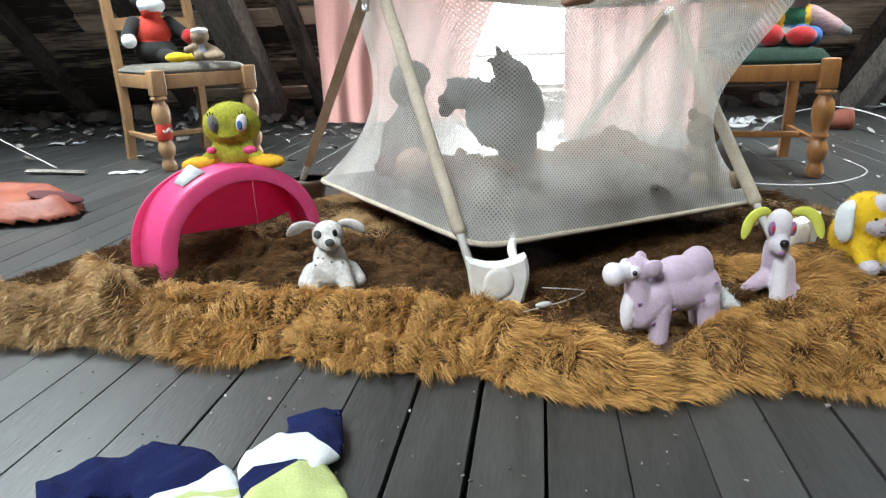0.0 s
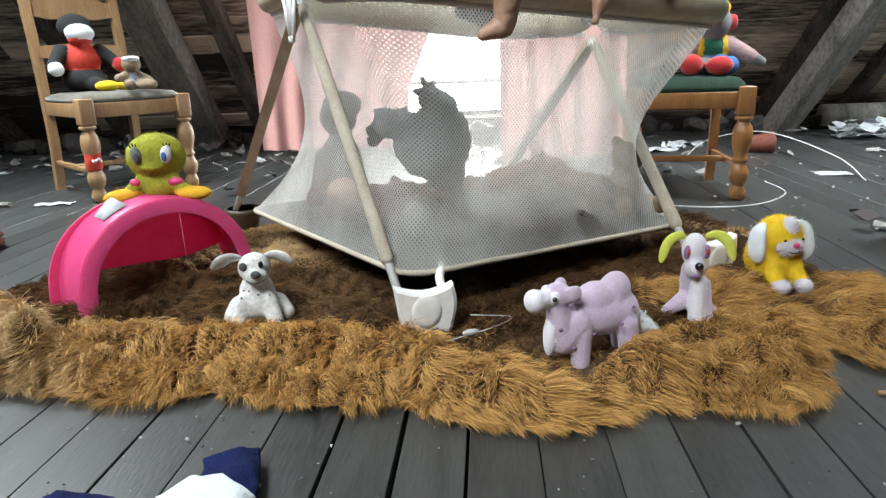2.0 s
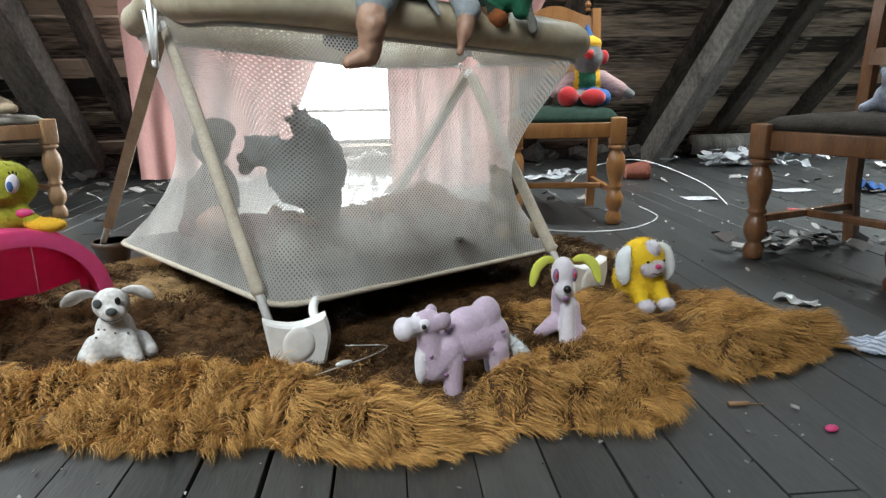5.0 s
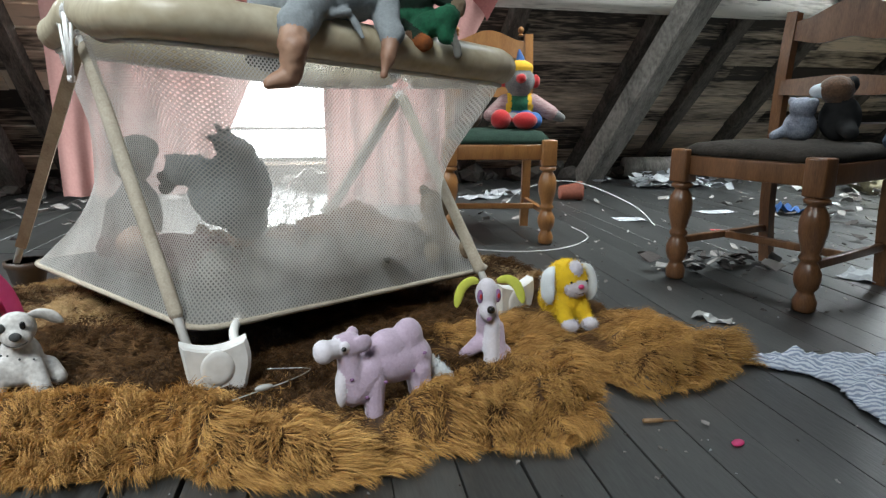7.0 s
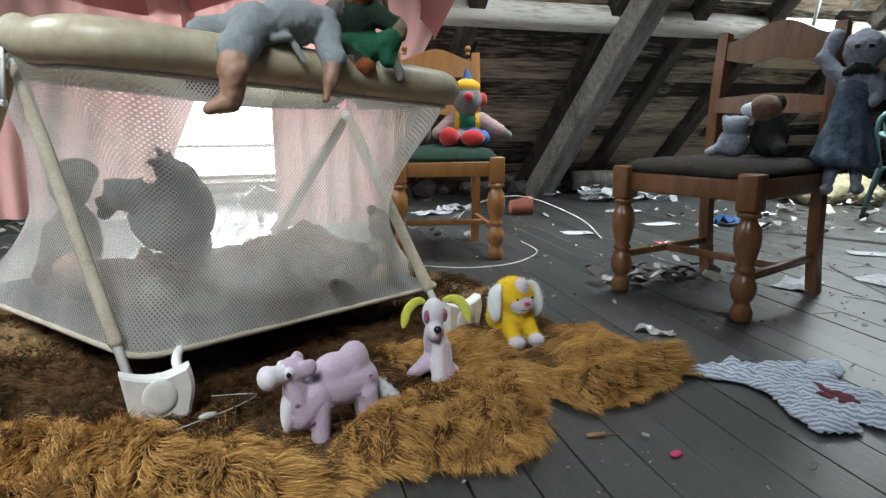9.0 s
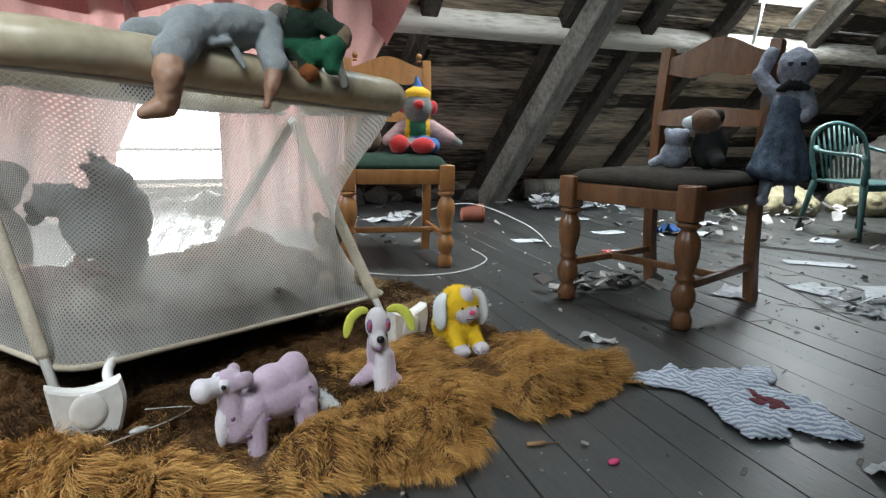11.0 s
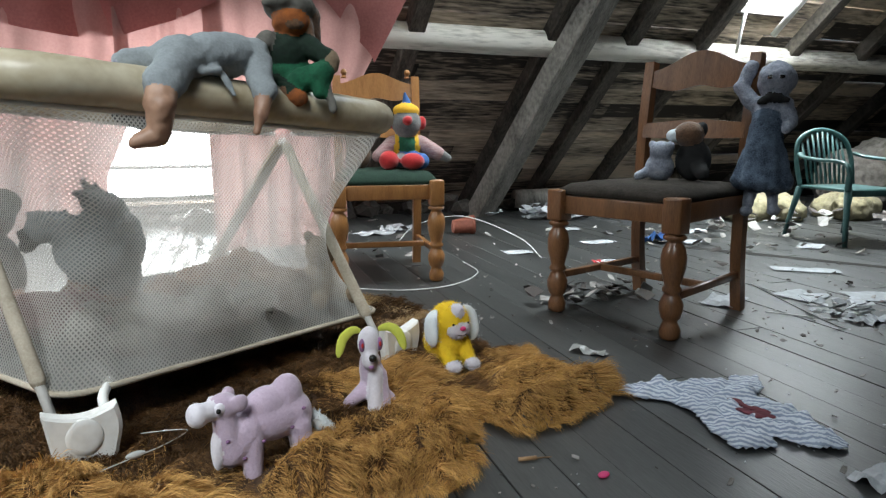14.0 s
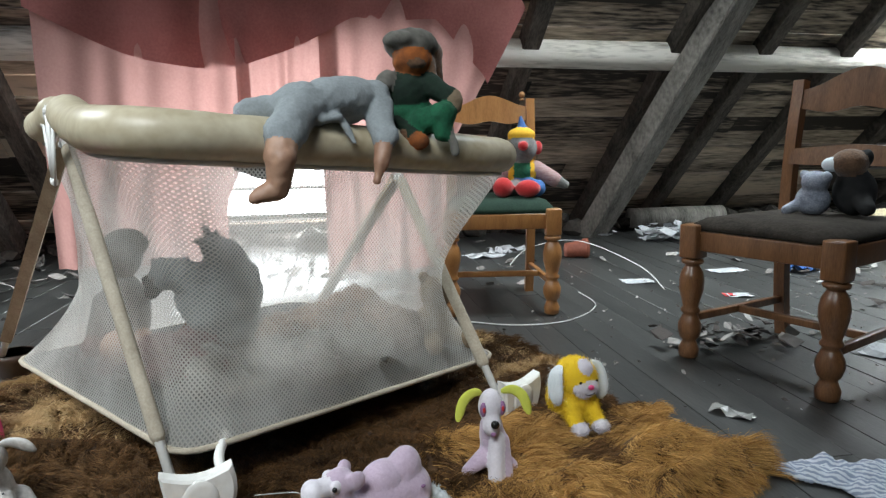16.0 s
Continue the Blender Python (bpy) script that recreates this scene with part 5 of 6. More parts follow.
def doll(name, m, label, prims, mats, voxel=0.005, smooth=3, cat="doll", lumps=0.0):
    ob = new(name, blob(name, prims, mats, voxel, smooth, lumps))
    ob.matrix_basis = m
    return tagged(ob, label, cat, "dolls")


doll("baby_doll", pose(0.012, 0.004, 0), "headless baby doll in a pale blue romper slung over the rail", [
    E((0.470, 1.480, 0.762), (0.092, 0.058, 0.046), 0, (0, -6, 24)), E((0.395, 1.450, 0.745), (0.058, 0.056, 0.048), 0), E((0.535, 1.505, 0.762), (0.042, 0.050, 0.042), 0),
    C((0.392, 1.425, 0.738), (0.362, 1.372, 0.694), 0.040, 0.037, 0), C((0.360, 1.366, 0.688), (0.356, 1.345, 0.655), 0.029, 0.028, 1), C((0.356, 1.345, 0.655), (0.352, 1.350, 0.612), 0.028, 0.021, 1),
    C((0.350, 1.350, 0.606), (0.312, 1.338, 0.594), 0.019, 0.012, 1), E((0.352, 1.358, 0.598), (0.016, 0.015, 0.013), 1),
    C((0.365, 1.462, 0.742), (0.305, 1.455, 0.738), 0.034, 0.028, 0), E((0.294, 1.452, 0.735), (0.016, 0.022, 0.022), 2),
    C((0.37, 1.515, 0.70), (0.345, 1.525, 0.635), 0.022, 0.019, 3), C((0.345, 1.525, 0.628), (0.282, 1.505, 0.642), 0.024, 0.014, 3),
    C((0.545, 1.478, 0.748), (0.548, 1.432, 0.690), 0.031, 0.026, 0), C((0.546, 1.428, 0.685), (0.538, 1.408, 0.642), 0.019, 0.016, 1), C((0.538, 1.408, 0.640), (0.526, 1.398, 0.612), 0.013, 0.008, 1),
    C((0.47, 1.424, 0.722), (0.488, 1.410, 0.682), 0.008, 0.006, 0), C((0.43, 1.415, 0.722), (0.462, 1.416, 0.728), 0.010, 0.008, 0)],
    [M_ROMPER, M_SKIN, M_BLUEGREY, M_DARKCLOTH], 0.004, 2, lumps=0.0042)
doll("gnome_doll", pose(-0.008, -0.056, 0.0), "gnome doll in green clothes and grey hat sitting on the rail", [
    E((0.645, 1.645, 0.735), (0.056, 0.046, 0.046), 0), E((0.640, 1.64, 0.785), (0.050, 0.044, 0.044), 1), C((0.66, 1.60, 0.720), (0.705, 1.575, 0.738), 0.030, 0.026, 0), C((0.705, 1.575, 0.738), (0.700, 1.570, 0.700), 0.024, 0.020, 0),
    C((0.61, 1.61, 0.712), (0.635, 1.575, 0.690), 0.024, 0.020, 1), E((0.645, 1.566, 0.684), (0.026, 0.016, 0.019), 2), E((0.618, 1.572, 0.690), (0.018, 0.015, 0.018), 6),
    C((0.60, 1.63, 0.805), (0.580, 1.61, 0.790), 0.024, 0.020, 3), C((0.685, 1.62, 0.80), (0.720, 1.590, 0.775), 0.024, 0.020, 1), E((0.728, 1.582, 0.762), (0.019, 0.018, 0.026), 4),
    E((0.650, 1.626, 0.852), (0.040, 0.036, 0.036), 2), E((0.652, 1.606, 0.842), (0.024, 0.018, 0.014), 6), E((0.654, 1.645, 0.882), (0.058, 0.050, 0.034), 3), E((0.628, 1.622, 0.886), (0.040, 0.034, 0.020), 3), C((0.698, 1.65, 0.870), (0.712, 1.655, 0.805), 0.024, 0.012, 6), C((0.685, 1.63, 0.850), (0.692, 1.62, 0.815), 0.014, 0.009, 6),
    C((0.716, 1.565, 0.712), (0.722, 1.552, 0.660), 0.007, 0.010, 5)],
    [M_GREEN, M_DKGREEN, M_RUST, M_HATGREY, M_BEIGE, M_HATGREY, M_BROWN], 0.0042, 2, lumps=0.0035)

# ---------------------------------------------------------------- toys inside the cot
doll("shaggy_toy", pose(0, 0, 0), "blue grey shaggy soft toy bird perched with its wings raised", [
    E((0.240, 1.655, 0.375), (0.078, 0.060, 0.088)), E((0.215, 1.650, 0.345), (0.070, 0.055, 0.060)), E((0.255, 1.68, 0.30), (0.050, 0.05, 0.055)), E((0.168, 1.662, 0.352), (0.032, 0.034, 0.036)),
    C((0.245, 1.650, 0.440), (0.222, 1.632, 0.475), 0.042, 0.024), C((0.222, 1.632, 0.475), (0.190, 1.622, 0.486), 0.015, 0.007), C((0.225, 1.634, 0.478), (0.208, 1.624, 0.512), 0.014, 0.006), C((0.228, 1.634, 0.480), (0.232, 1.626, 0.506), 0.012, 0.006),
    C((0.195, 1.650, 0.395), (0.145, 1.662, 0.412), 0.044, 0.036), E((0.128, 1.666, 0.412), (0.040, 0.036, 0.036)), C((0.108, 1.672, 0.402), (0.076, 1.680, 0.398), 0.020, 0.010, 1), C((0.108, 1.672, 0.392), (0.086, 1.680, 0.372), 0.018, 0.009, 1),
    C((0.155, 1.662, 0.436), (0.172, 1.658, 0.452), 0.010, 0.004), C((0.110, 1.668, 0.438), (0.092, 1.672, 0.446), 0.010, 0.004)], [M_SHAG, M_DARKCLOTH], 0.0045, 1, "soft toy", 0.008)
doll("standing_doll", pose(-0.03, 1.96, 0.14), "grey cloth doll standing against the netting", [
    E((0, 0, 0.27), (0.052, 0.045, 0.055), 0), E((0.01, 0.02, 0.30), (0.055, 0.045, 0.04), 1), E((0, 0, 0.13), (0.062, 0.05, 0.10), 0), C((0.04, -0.03, 0.06), (0.06, -0.07, 0.04), 0.03, 0.026, 2),
    C((-0.05, 0, 0.16), (-0.07, -0.03, 0.08), 0.025, 0.02, 0)], [M_GREY, M_HATGREY, M_SKIN], 0.006, 3)
doll("teddy_bear", pose(0.76, 1.905, 0.125, 0, 0, 20), "small beige teddy bear sitting in the cot corner", [
    E((0, 0, 0.065), (0.055, 0.05, 0.065)), E((0, -0.01, 0.155), (0.048, 0.045, 0.045)), E((-0.035, 0, 0.20), (0.016, 0.01, 0.016)), E((0.035, 0, 0.20), (0.016, 0.01, 0.016)),
    C((-0.03, -0.03, 0.03), (-0.06, -0.09, 0.03), 0.026, 0.024), C((0.03, -0.03, 0.03), (0.05, -0.09, 0.03), 0.026, 0.024)], [M_BEIGE], 0.006, 3, "soft toy", 0.003)
doll("red_cloth_doll", pose(0.05, 1.76, 0.145), "dark red rag doll lying in the cot", [
    E((0.02, 0.05, 0.05), (0.10, 0.06, 0.05), 0), E((-0.06, 0.03, 0.085), (0.042, 0.04, 0.042), 1), C((0.08, 0.03, 0.04), (0.16, -0.02, 0.03), 0.03, 0.022, 0)],
    [M_MAROON, M_SKIN], 0.006, 3, lumps=0.004)


def heap(name, c, size, material, label, seed):
    rs = random.Random(seed)
    prims = []
    for i in range(9):
        prims.append(E((rs.uniform(-1, 1) * size[0], rs.uniform(-1, 1) * size[1], rs.uniform(0.1, 0.8) * size[2]), (rs.uniform(.3, .5) * size[0], rs.uniform(.3, .6) * size[1], rs.uniform(.25, .5) * size[2]), 0,
                       (0, 0, rs.uniform(0, 90))))
    ob = new(name, blob(name, prims, [material], 0.007, 1, 0.022))
    ob.matrix_basis = pose(*c)
    return tagged(ob, label, "cloth")


heap("crumpled_blanket", (0.52, 2.02, 0.14), (0.16, 0.12, 0.10), M_BROWN, "heap of brown cloth at the cot end", 15)
heap("crumpled_cloth", (0.05, 1.88, 0.14), (0.13, 0.12, 0.085), M_MAROON, "heap of dark red cloth in the cot", 16)
heap("crumpled_blanket", (0.50, 1.86, 0.125), (0.15, 0.14, 0.07), M_HATGREY, "crumpled grey brown blanket in the cot", 5)
heap("crumpled_cloth", (0.27, 1.72, 0.13), (0.11, 0.11, 0.10), M_HATGREY, "crumpled dark cloth in the cot", 6)
heap("crumpled_cloth", (0.25, 2.12, 0.14), (0.16, 0.10, 0.06), M_BROWN, "crumpled brown cloth in the cot", 9)

# ---------------------------------------------------------------- toys on the chairs
doll("clown_doll", pose(1.335, 2.74, 0.462, 0, 0, -14), "knitted clown doll with red shoes on the green seat", [
    E((0, 0.03, 0.055), (0.062, 0.05, 0.055), 0), E((0, 0.02, 0.10), (0.055, 0.045, 0.045), 1), E((-0.045, 0.02, 0.10), (0.014, 0.04, 0.045), 2), E((0.045, 0.02, 0.10), (0.014, 0.04, 0.045), 2),
    E((0, 0.015, 0.195), (0.062, 0.055, 0.066), 3), E((0, -0.045, 0.205), (0.020, 0.016, 0.018), 4), E((0.068, 0.02, 0.195), (0.020, 0.02, 0.030), 4), E((-0.068, 0.02, 0.195), (0.014, 0.02, 0.026), 4),
    E((0, 0.02, 0.248), (0.058, 0.052, 0.032), 2), C((0.005, 0.02, 0.26), (-0.005, 0.02, 0.325), 0.026, 0.005, 5),
    C((-0.06, 0.02, 0.11), (-0.125, -0.01, 0.055), 0.034, 0.028, 6), C((0.06, 0.02, 0.11), (0.135, 0.0, 0.065), 0.036, 0.032, 6), C((0.135, 0, 0.065), (0.175, -0.01, 0.045), 0.026, 0.020, 3),
    C((0.03, -0.02, 0.035), (0.055, -0.06, 0.035), 0.040, 0.036, 5), C((-0.03, -0.02, 0.035), (-0.06, -0.06, 0.035), 0.034, 0.030, 7),
    E((-0.085, -0.085, 0.040), (0.042, 0.036, 0.042), 4), E((0.012, -0.10, 0.036), (0.050, 0.034, 0.036), 4)],
    [M_BLUE, M_GREEN, M_ORANGE, M_GREY, M_RED, M_BLUE, M_STRIPES, M_GREY], 0.006, 3)
doll("brown_bear", pose(1.155, 2.84, 0.46), "small faded brown bear against the chair back", [
    E((0, 0, 0.06), (0.05, 0.045, 0.06)), E((0, -0.01, 0.145), (0.046, 0.042, 0.042)), E((-0.036, 0, 0.185), (0.016, 0.01, 0.016)), E((0.036, 0, 0.185), (0.016, 0.01, 0.016)), E((0, -0.05, 0.135), (0.02, 0.014, 0.016), 1),
    C((-0.03, -0.02, 0.03), (-0.04, -0.08, 0.03), 0.025, 0.022)], [M_BROWN, M_BEIGE], 0.006, 3, "soft toy")
doll("denim_doll", pose(2.165, 1.630, 0.37, 0, 0, -55), "grey cloth doll in denim dress hanging from the chair back", [
    E((0.02, 0, 0.405), (0.058, 0.050, 0.060), 0), C((0.01, -0.030, 0.352), (-0.022, -0.046, 0.336), 0.016, 0.008, 1), C((0.02, -0.030, 0.352), (0.058, -0.040, 0.342), 0.016, 0.008, 1), E((0, 0, 0.315), (0.050, 0.036, 0.045), 2),
    C((0, 0, 0.285), (0, 0, 0.12), 0.048, 0.074, 3), C((-0.04, 0, 0.17), (-0.062, -0.01, 0.085), 0.03, 0.034, 3), C((0.04, 0, 0.17), (0.062, -0.01, 0.08), 0.03, 0.034, 3), C((0.0, -0.03, 0.18), (0.002, -0.048, 0.085), 0.026, 0.032, 3),
    C((-0.022, -0.03, 0.2), (-0.034, -0.044, 0.082), 0.018, 0.026, 3), C((0.024, -0.03, 0.2), (0.036, -0.044, 0.078), 0.018, 0.026, 3),
    C((-0.045, 0, 0.335), (-0.085, 0.02, 0.385), 0.026, 0.026, 2), C((-0.085, 0.02, 0.385), (-0.06, 0.04, 0.455), 0.026, 0.022, 2), C((0.05, 0, 0.33), (0.072, -0.02, 0.275), 0.026, 0.022, 2), C((0.072, -0.02, 0.275), (0.062, -0.055, 0.25), 0.020, 0.016, 2),
    C((-0.03, 0, 0.07), (-0.035, -0.01, 0.0), 0.022, 0.018, 0), C((0.03, 0, 0.07), (0.04, -0.01, 0.005), 0.022, 0.018, 0), E((0.045, -0.03, -0.005), (0.020, 0.034, 0.018), 0), E((-0.035, -0.03, -0.012), (0.020, 0.034, 0.018), 0),
    E((0.040, -0.049, 0.412), (0.005, 0.004, 0.005), 4), E((0.004, -0.050, 0.412), (0.005, 0.004, 0.005), 4)],
    [M_BLUEGREY, M_DARKCLOTH, M_BLUEGREY, M_DENIM, M_BLACK], 0.005, 2, lumps=0.004)
doll("brown_bear", pose(1.985, 1.79, 0.452, 0, 0, -72), "brown plush dog with white muzzle lying on the dark seat", [
    E((0.03, 0, 0.07), (0.06, 0.05, 0.07), 2), E((0.02, -0.02, 0.155), (0.05, 0.046, 0.042), 0), E((-0.02, -0.045, 0.15), (0.026, 0.022, 0.022), 1), E((0.055, 0.0, 0.17), (0.018, 0.02, 0.026), 2), C((0.05, -0.02, 0.06), (0.09, -0.05, 0.03), 0.03, 0.024, 2)],
    [M_BROWN, M_WHITEKNIT, M_DARKCLOTH], 0.006, 3, "soft toy")
doll("grey_mouse", pose(1.91, 1.825, 0.452, 0, 0, -72), "small pale grey plush animal leaning on the brown one", [
    E((0, 0, 0.045), (0.05, 0.042, 0.048)), E((0.01, -0.01, 0.10), (0.04, 0.036, 0.034)), E((0.045, -0.02, 0.115), (0.018, 0.014, 0.018)), E((-0.03, 0, 0.12), (0.016, 0.01, 0.016)), C((-0.03, -0.02, 0.03), (-0.05, -0.05, 0.015), 0.02, 0.016)],
    [M_BLUEGREY], 0.006, 3, "soft toy")
doll("vest_doll", pose(-1.36, 3.28, 0.465, 0, 0, 40), "large soft doll in a red vest and black trousers", [
    E((0, 0.02, 0.05), (0.10, 0.07, 0.06), 0), E((0, 0.03, 0.14), (0.085, 0.065, 0.08), 1), E((0, 0.03, 0.07), (0.088, 0.068, 0.022), 2), E((0, 0.045, 0.285), (0.075, 0.06, 0.06), 0), E((0.005, -0.005, 0.255), (0.062, 0.050, 0.040), 4), E((0.0, 0.0, 0.225), (0.05, 0.045, 0.02), 1),
    C((-0.08, 0.02, 0.18), (-0.125, -0.02, 0.12), 0.034, 0.03, 0), C((0.08, 0.02, 0.18), (0.13, -0.02, 0.13), 0.034, 0.03, 0), E((-0.125, -0.04, 0.10), (0.034, 0.03, 0.032), 4), E((0.145, -0.04, 0.115), (0.034, 0.03, 0.034), 5),
    C((0.02, -0.04, 0.03), (0.07, -0.10, 0.02), 0.035, 0.028, 0), E((0.05, -0.135, 0.022), (0.055, 0.035, 0.024), 6), E((0.13, -0.12, 0.022), (0.05, 0.035, 0.024), 6)],
    [M_DARKCLOTH, M_REDCLOTH, M_YELLOW, M_GREY, M_WHITEKNIT, M_RED, M_YELLOW], 0.007, 3)
doll("teddy_bear", pose(-1.11, 3.20, 0.468, 0, 0, 30), "small cream teddy with blue shirt and goggles", [
    E((0, 0.02, 0.045), (0.045, 0.04, 0.048), 1), E((0, 0.0, 0.11), (0.042, 0.038, 0.036), 0), E((0, -0.01, 0.135), (0.040, 0.034, 0.012), 2), C((-0.03, 0, 0.06), (-0.065, -0.02, 0.05), 0.02, 0.018, 0), C((0.03, 0, 0.06), (0.065, -0.02, 0.04), 0.02, 0.018, 0),
    C((-0.02, -0.02, 0.02), (-0.03, -0.08, 0.022), 0.024, 0.022, 0), C((0.03, -0.02, 0.02), (0.07, -0.06, 0.022), 0.024, 0.022, 0)], [M_BEIGE, M_BLUEGREY, M_WHITEKNIT], 0.006, 3, "soft toy")

# ---------------------------------------------------------------- plastic garden chair


def garden_chair(m):
    g = tagged(empty("garden_chair", m), "dusty green moulded plastic garden armchair", "chair")
    # +y is its front
    for sx in (-1, 1):
        for y0, y1, nm in ((0.20, 0.25, "leg"), (-0.20, -0.27, "leg")):
            bm = bmesh.new()
            top = 0.36 if y0 > 0 else 0.33
            sweep(bm, [(sx * 0.20, y0, top), (sx * 0.215, (y0 + y1) / 2, 0.18), (sx * 0.23, y1, 0)], [0.026, 0.02, 0.016], 8, flat=0.7, up=(0, 1, 0))
            part(nm, bm, M_GREENPL, g)
        bm = bmesh.new()
        pts = curve_points([(sx * 0.215, 0.215, 0.34), (sx * 0.235, 0.235, 0.44), (sx * 0.24, 0.19, 0.505), (sx * 0.245, 0.0, 0.515), (sx * 0.235, -0.16, 0.53), (sx * 0.20, -0.22, 0.55)], 5)
        sweep(bm, pts, 0.019, 8, flat=0.6, up=(0, 0, 1))
        part("armrest", bm, M_GREENPL, g)
    bm = bmesh.new()
    box(bm, (0, 0.0, 0.335), (0.40, 0.42, 0.018), bevel=0.006)
    box(bm, (0, 0.205, 0.32), (0.40, 0.02, 0.04), bevel=0.006)
    part("seat", bm, M_GREENPL, g)
    bm = bmesh.new()
    arch = curve_points([(-0.20, -0.20, 0.34), (-0.21, -0.24, 0.50), (-0.17, -0.275, 0.64), (0, -0.29, 0.70), (0.17, -0.275, 0.64), (0.21, -0.24, 0.50), (0.20, -0.20, 0.34)], 5)
    sweep(bm, arch, 0.02, 8, flat=0.5, up=(0, 1, 0.2))
    part("back_frame", bm, M_GREENPL, g)
    for i in range(9):
        x = -0.15 + 0.30 * i / 8
        zt = 0.70 - 0.09 * (x / 0.17) ** 2
        bm = bmesh.new()
        sweep(bm, [(x * 0.9, -0.205, 0.35), (x, -0.235, 0.5), (x, -0.28 + 0.01 * abs(x), zt - 0.01)], [0.010, 0.011, 0.009], 6, flat=0.4, up=(0, 1, 0.2))
        part("back_slat", bm, M_GREENPL, g)
    return g


garden_chair(pose(3.99, 2.60, 0, 0, 0, 168) @ Matrix.Scale(0.9, 4))

# ---------------------------------------------------------------- clothes on the floor


def sock(name, pts, radii, bands, label):
    """A flattened knitted tube; bands: (end fraction, colour index)."""
    bm = bmesh.new()
    line = curve_points(pts, 12)
    k = len(line)
    rr = [float(np.interp(i / (k - 1), np.linspace(0, 1, len(radii)), radii)) for i in range(k)]
    rr = [r * (1 + 0.05 * noise.noise(p * 30)) for r, p in zip(rr, line)]
    rings, faces = sweep(bm, line, rr, 20, flat=0.30)
    for i, f in enumerate(faces):
        u = (i // 20) / (k - 1)
        f.material_index = next(c for e, c in bands if u <= e)
    for r in rings:
        for v in r:
            q_ = Vector((v.co.x, v.co.y, 0))
            v.co.x += 0.010 * noise.noise(q_ * 16)
            v.co.y += 0.010 * noise.noise(q_ * 16 + Vector((5, 0, 0)))
            v.co.z = v.co.z * 0.8 + 0.012 * noise.noise(q_ * 24) + 0.006 * noise.noise(q_ * 60) + 0.005
            v.co.z = max(v.co.z, 0.002)
    ob = part(name, bm, [M_NAVY, M_WHITEKNIT, M_GREENKNIT], None)
    cuff = bmesh.new()
    end = line[:6] if len(radii) % 2 == 0 and radii[0] > 0.03 else line[-6:]
    for q in range(13):
        off = (q / 12 * 2 - 1) * 0.9
        side = (end[-1] - end[0]).cross(Vector((0, 0, 1))).normalized()
        sweep(cuff, [p + side * off * 0.036 + Vector((0, 0, 0.010 * math.sqrt(1 - off * off * 0.9))) for p in end], 0.0035, 5)
    part("ribbed_cuff", cuff, M_NAVY if end[0] == line[0] else M_WHITEKNIT, ob, "ribbed knitted cuff")
    return tagged(ob, label, "sock", "socks")


stripes = [(0.58, 0), (0.66, 1)] + [(0.69 + 0.035 * i, 2 if i % 2 == 0 else 1) for i in range(6)] + [(0.92, 1), (1.0, 0)]
sock("sock", [(-0.385, 0.765, 0.012), (-0.325, 0.795, 0.014), (-0.26, 0.815, 0.016), (-0.20, 0.775, 0.016), (-0.165, 0.715, 0.012), (-0.14, 0.65, 0.012)], [0.026, 0.045, 0.054, 0.056, 0.052, 0.04], stripes, "navy knitted sock with white and green stripes")
sock("sock", [(-0.078, 0.940, 0.014), (-0.068, 0.90, 0.018), (-0.070, 0.855, 0.022), (-0.092, 0.815, 0.022), (-0.058, 0.77, 0.016), (-0.022, 0.71, 0.012)], [0.043, 0.042, 0.046, 0.058, 0.054, 0.046], [(0.36, 0), (0.60, 1), (0.68, 0), (1.0, 2)], "navy sock with white heel and green toe")

ROMPER = [(1.30, 1.268), (1.36, 1.275), (1.45, 1.275), (1.50, 1.235), (1.56, 1.222), (1.60, 1.20), (1.64, 1.225), (1.71, 1.20), (1.66, 1.135), (1.59, 1.10), (1.61, 1.05), (1.60, 0.97), (1.565, 0.85), (1.53, 0.842),
          (1.48, 0.872), (1.455, 0.935), (1.425, 0.897), (1.345, 0.925), (1.352, 1.00), (1.385, 1.08), (1.39, 1.155), (1.335, 1.20), (1.31, 1.235)]


def romper_height(x, y, e):
    """Sharp creases across a thin cloth that lies in folds."""
    crease = abs(noise.noise(Vector((x * 17 + y * 6, y * 9, 2)))) + 0.6 * abs(noise.noise(Vector((x * 30, y * 38, 6))))
    return 0.004 + min(1, e / 0.02) * (0.004 + 0.050 * max(0.0, 0.48 - crease) + 0.010 * noise.noise(Vector((x * 40, y * 40, 4))))


cl = lie("romper", ROMPER, romper_height, M_BLUESTRIPE, 0.006, 0.003)
tagged(cl, "blue and white striped baby romper lying crumpled on the boards", "clothes")
bm = bmesh.new()
for i in range(14):
    a = random.uniform(0, 6.28)
    ball(bm, (1.50 + 0.030 * math.cos(a) * random.random(), 1.03 + 0.05 * math.sin(a) * random.random(), 0.022), (0.012, 0.016, 0.003), (0, 0, 40), 2)
part("stain", bm, M_STAIN, cl, "dark red stain")

bag = lie("nylon_bag", [(-1.72, 2.48), (-1.45, 2.46), (-1.30, 2.38), (-1.20, 2.25), (-1.16, 2.13), (-1.24, 2.06), (-1.36, 2.03), (-1.60, 1.98), (-1.8, 2.15)],
          lambda x, y, e: 0.006 + min(1, e / 0.08) * (0.065 + 0.02 * noise.noise(Vector((x * 9, y * 9, 2)))), M_ORANGEBAG, 0.016, 0.006)
tagged(bag, "collapsed orange nylon bag with a dark lining", "bag")
bm = bmesh.new()
ball(bm, (-1.27, 2.20, 0.066), (0.085, 0.055, 0.012), (8, 16, 35), 3)
part("lining", bm, M_MAROON, bag, "dark maroon lining")

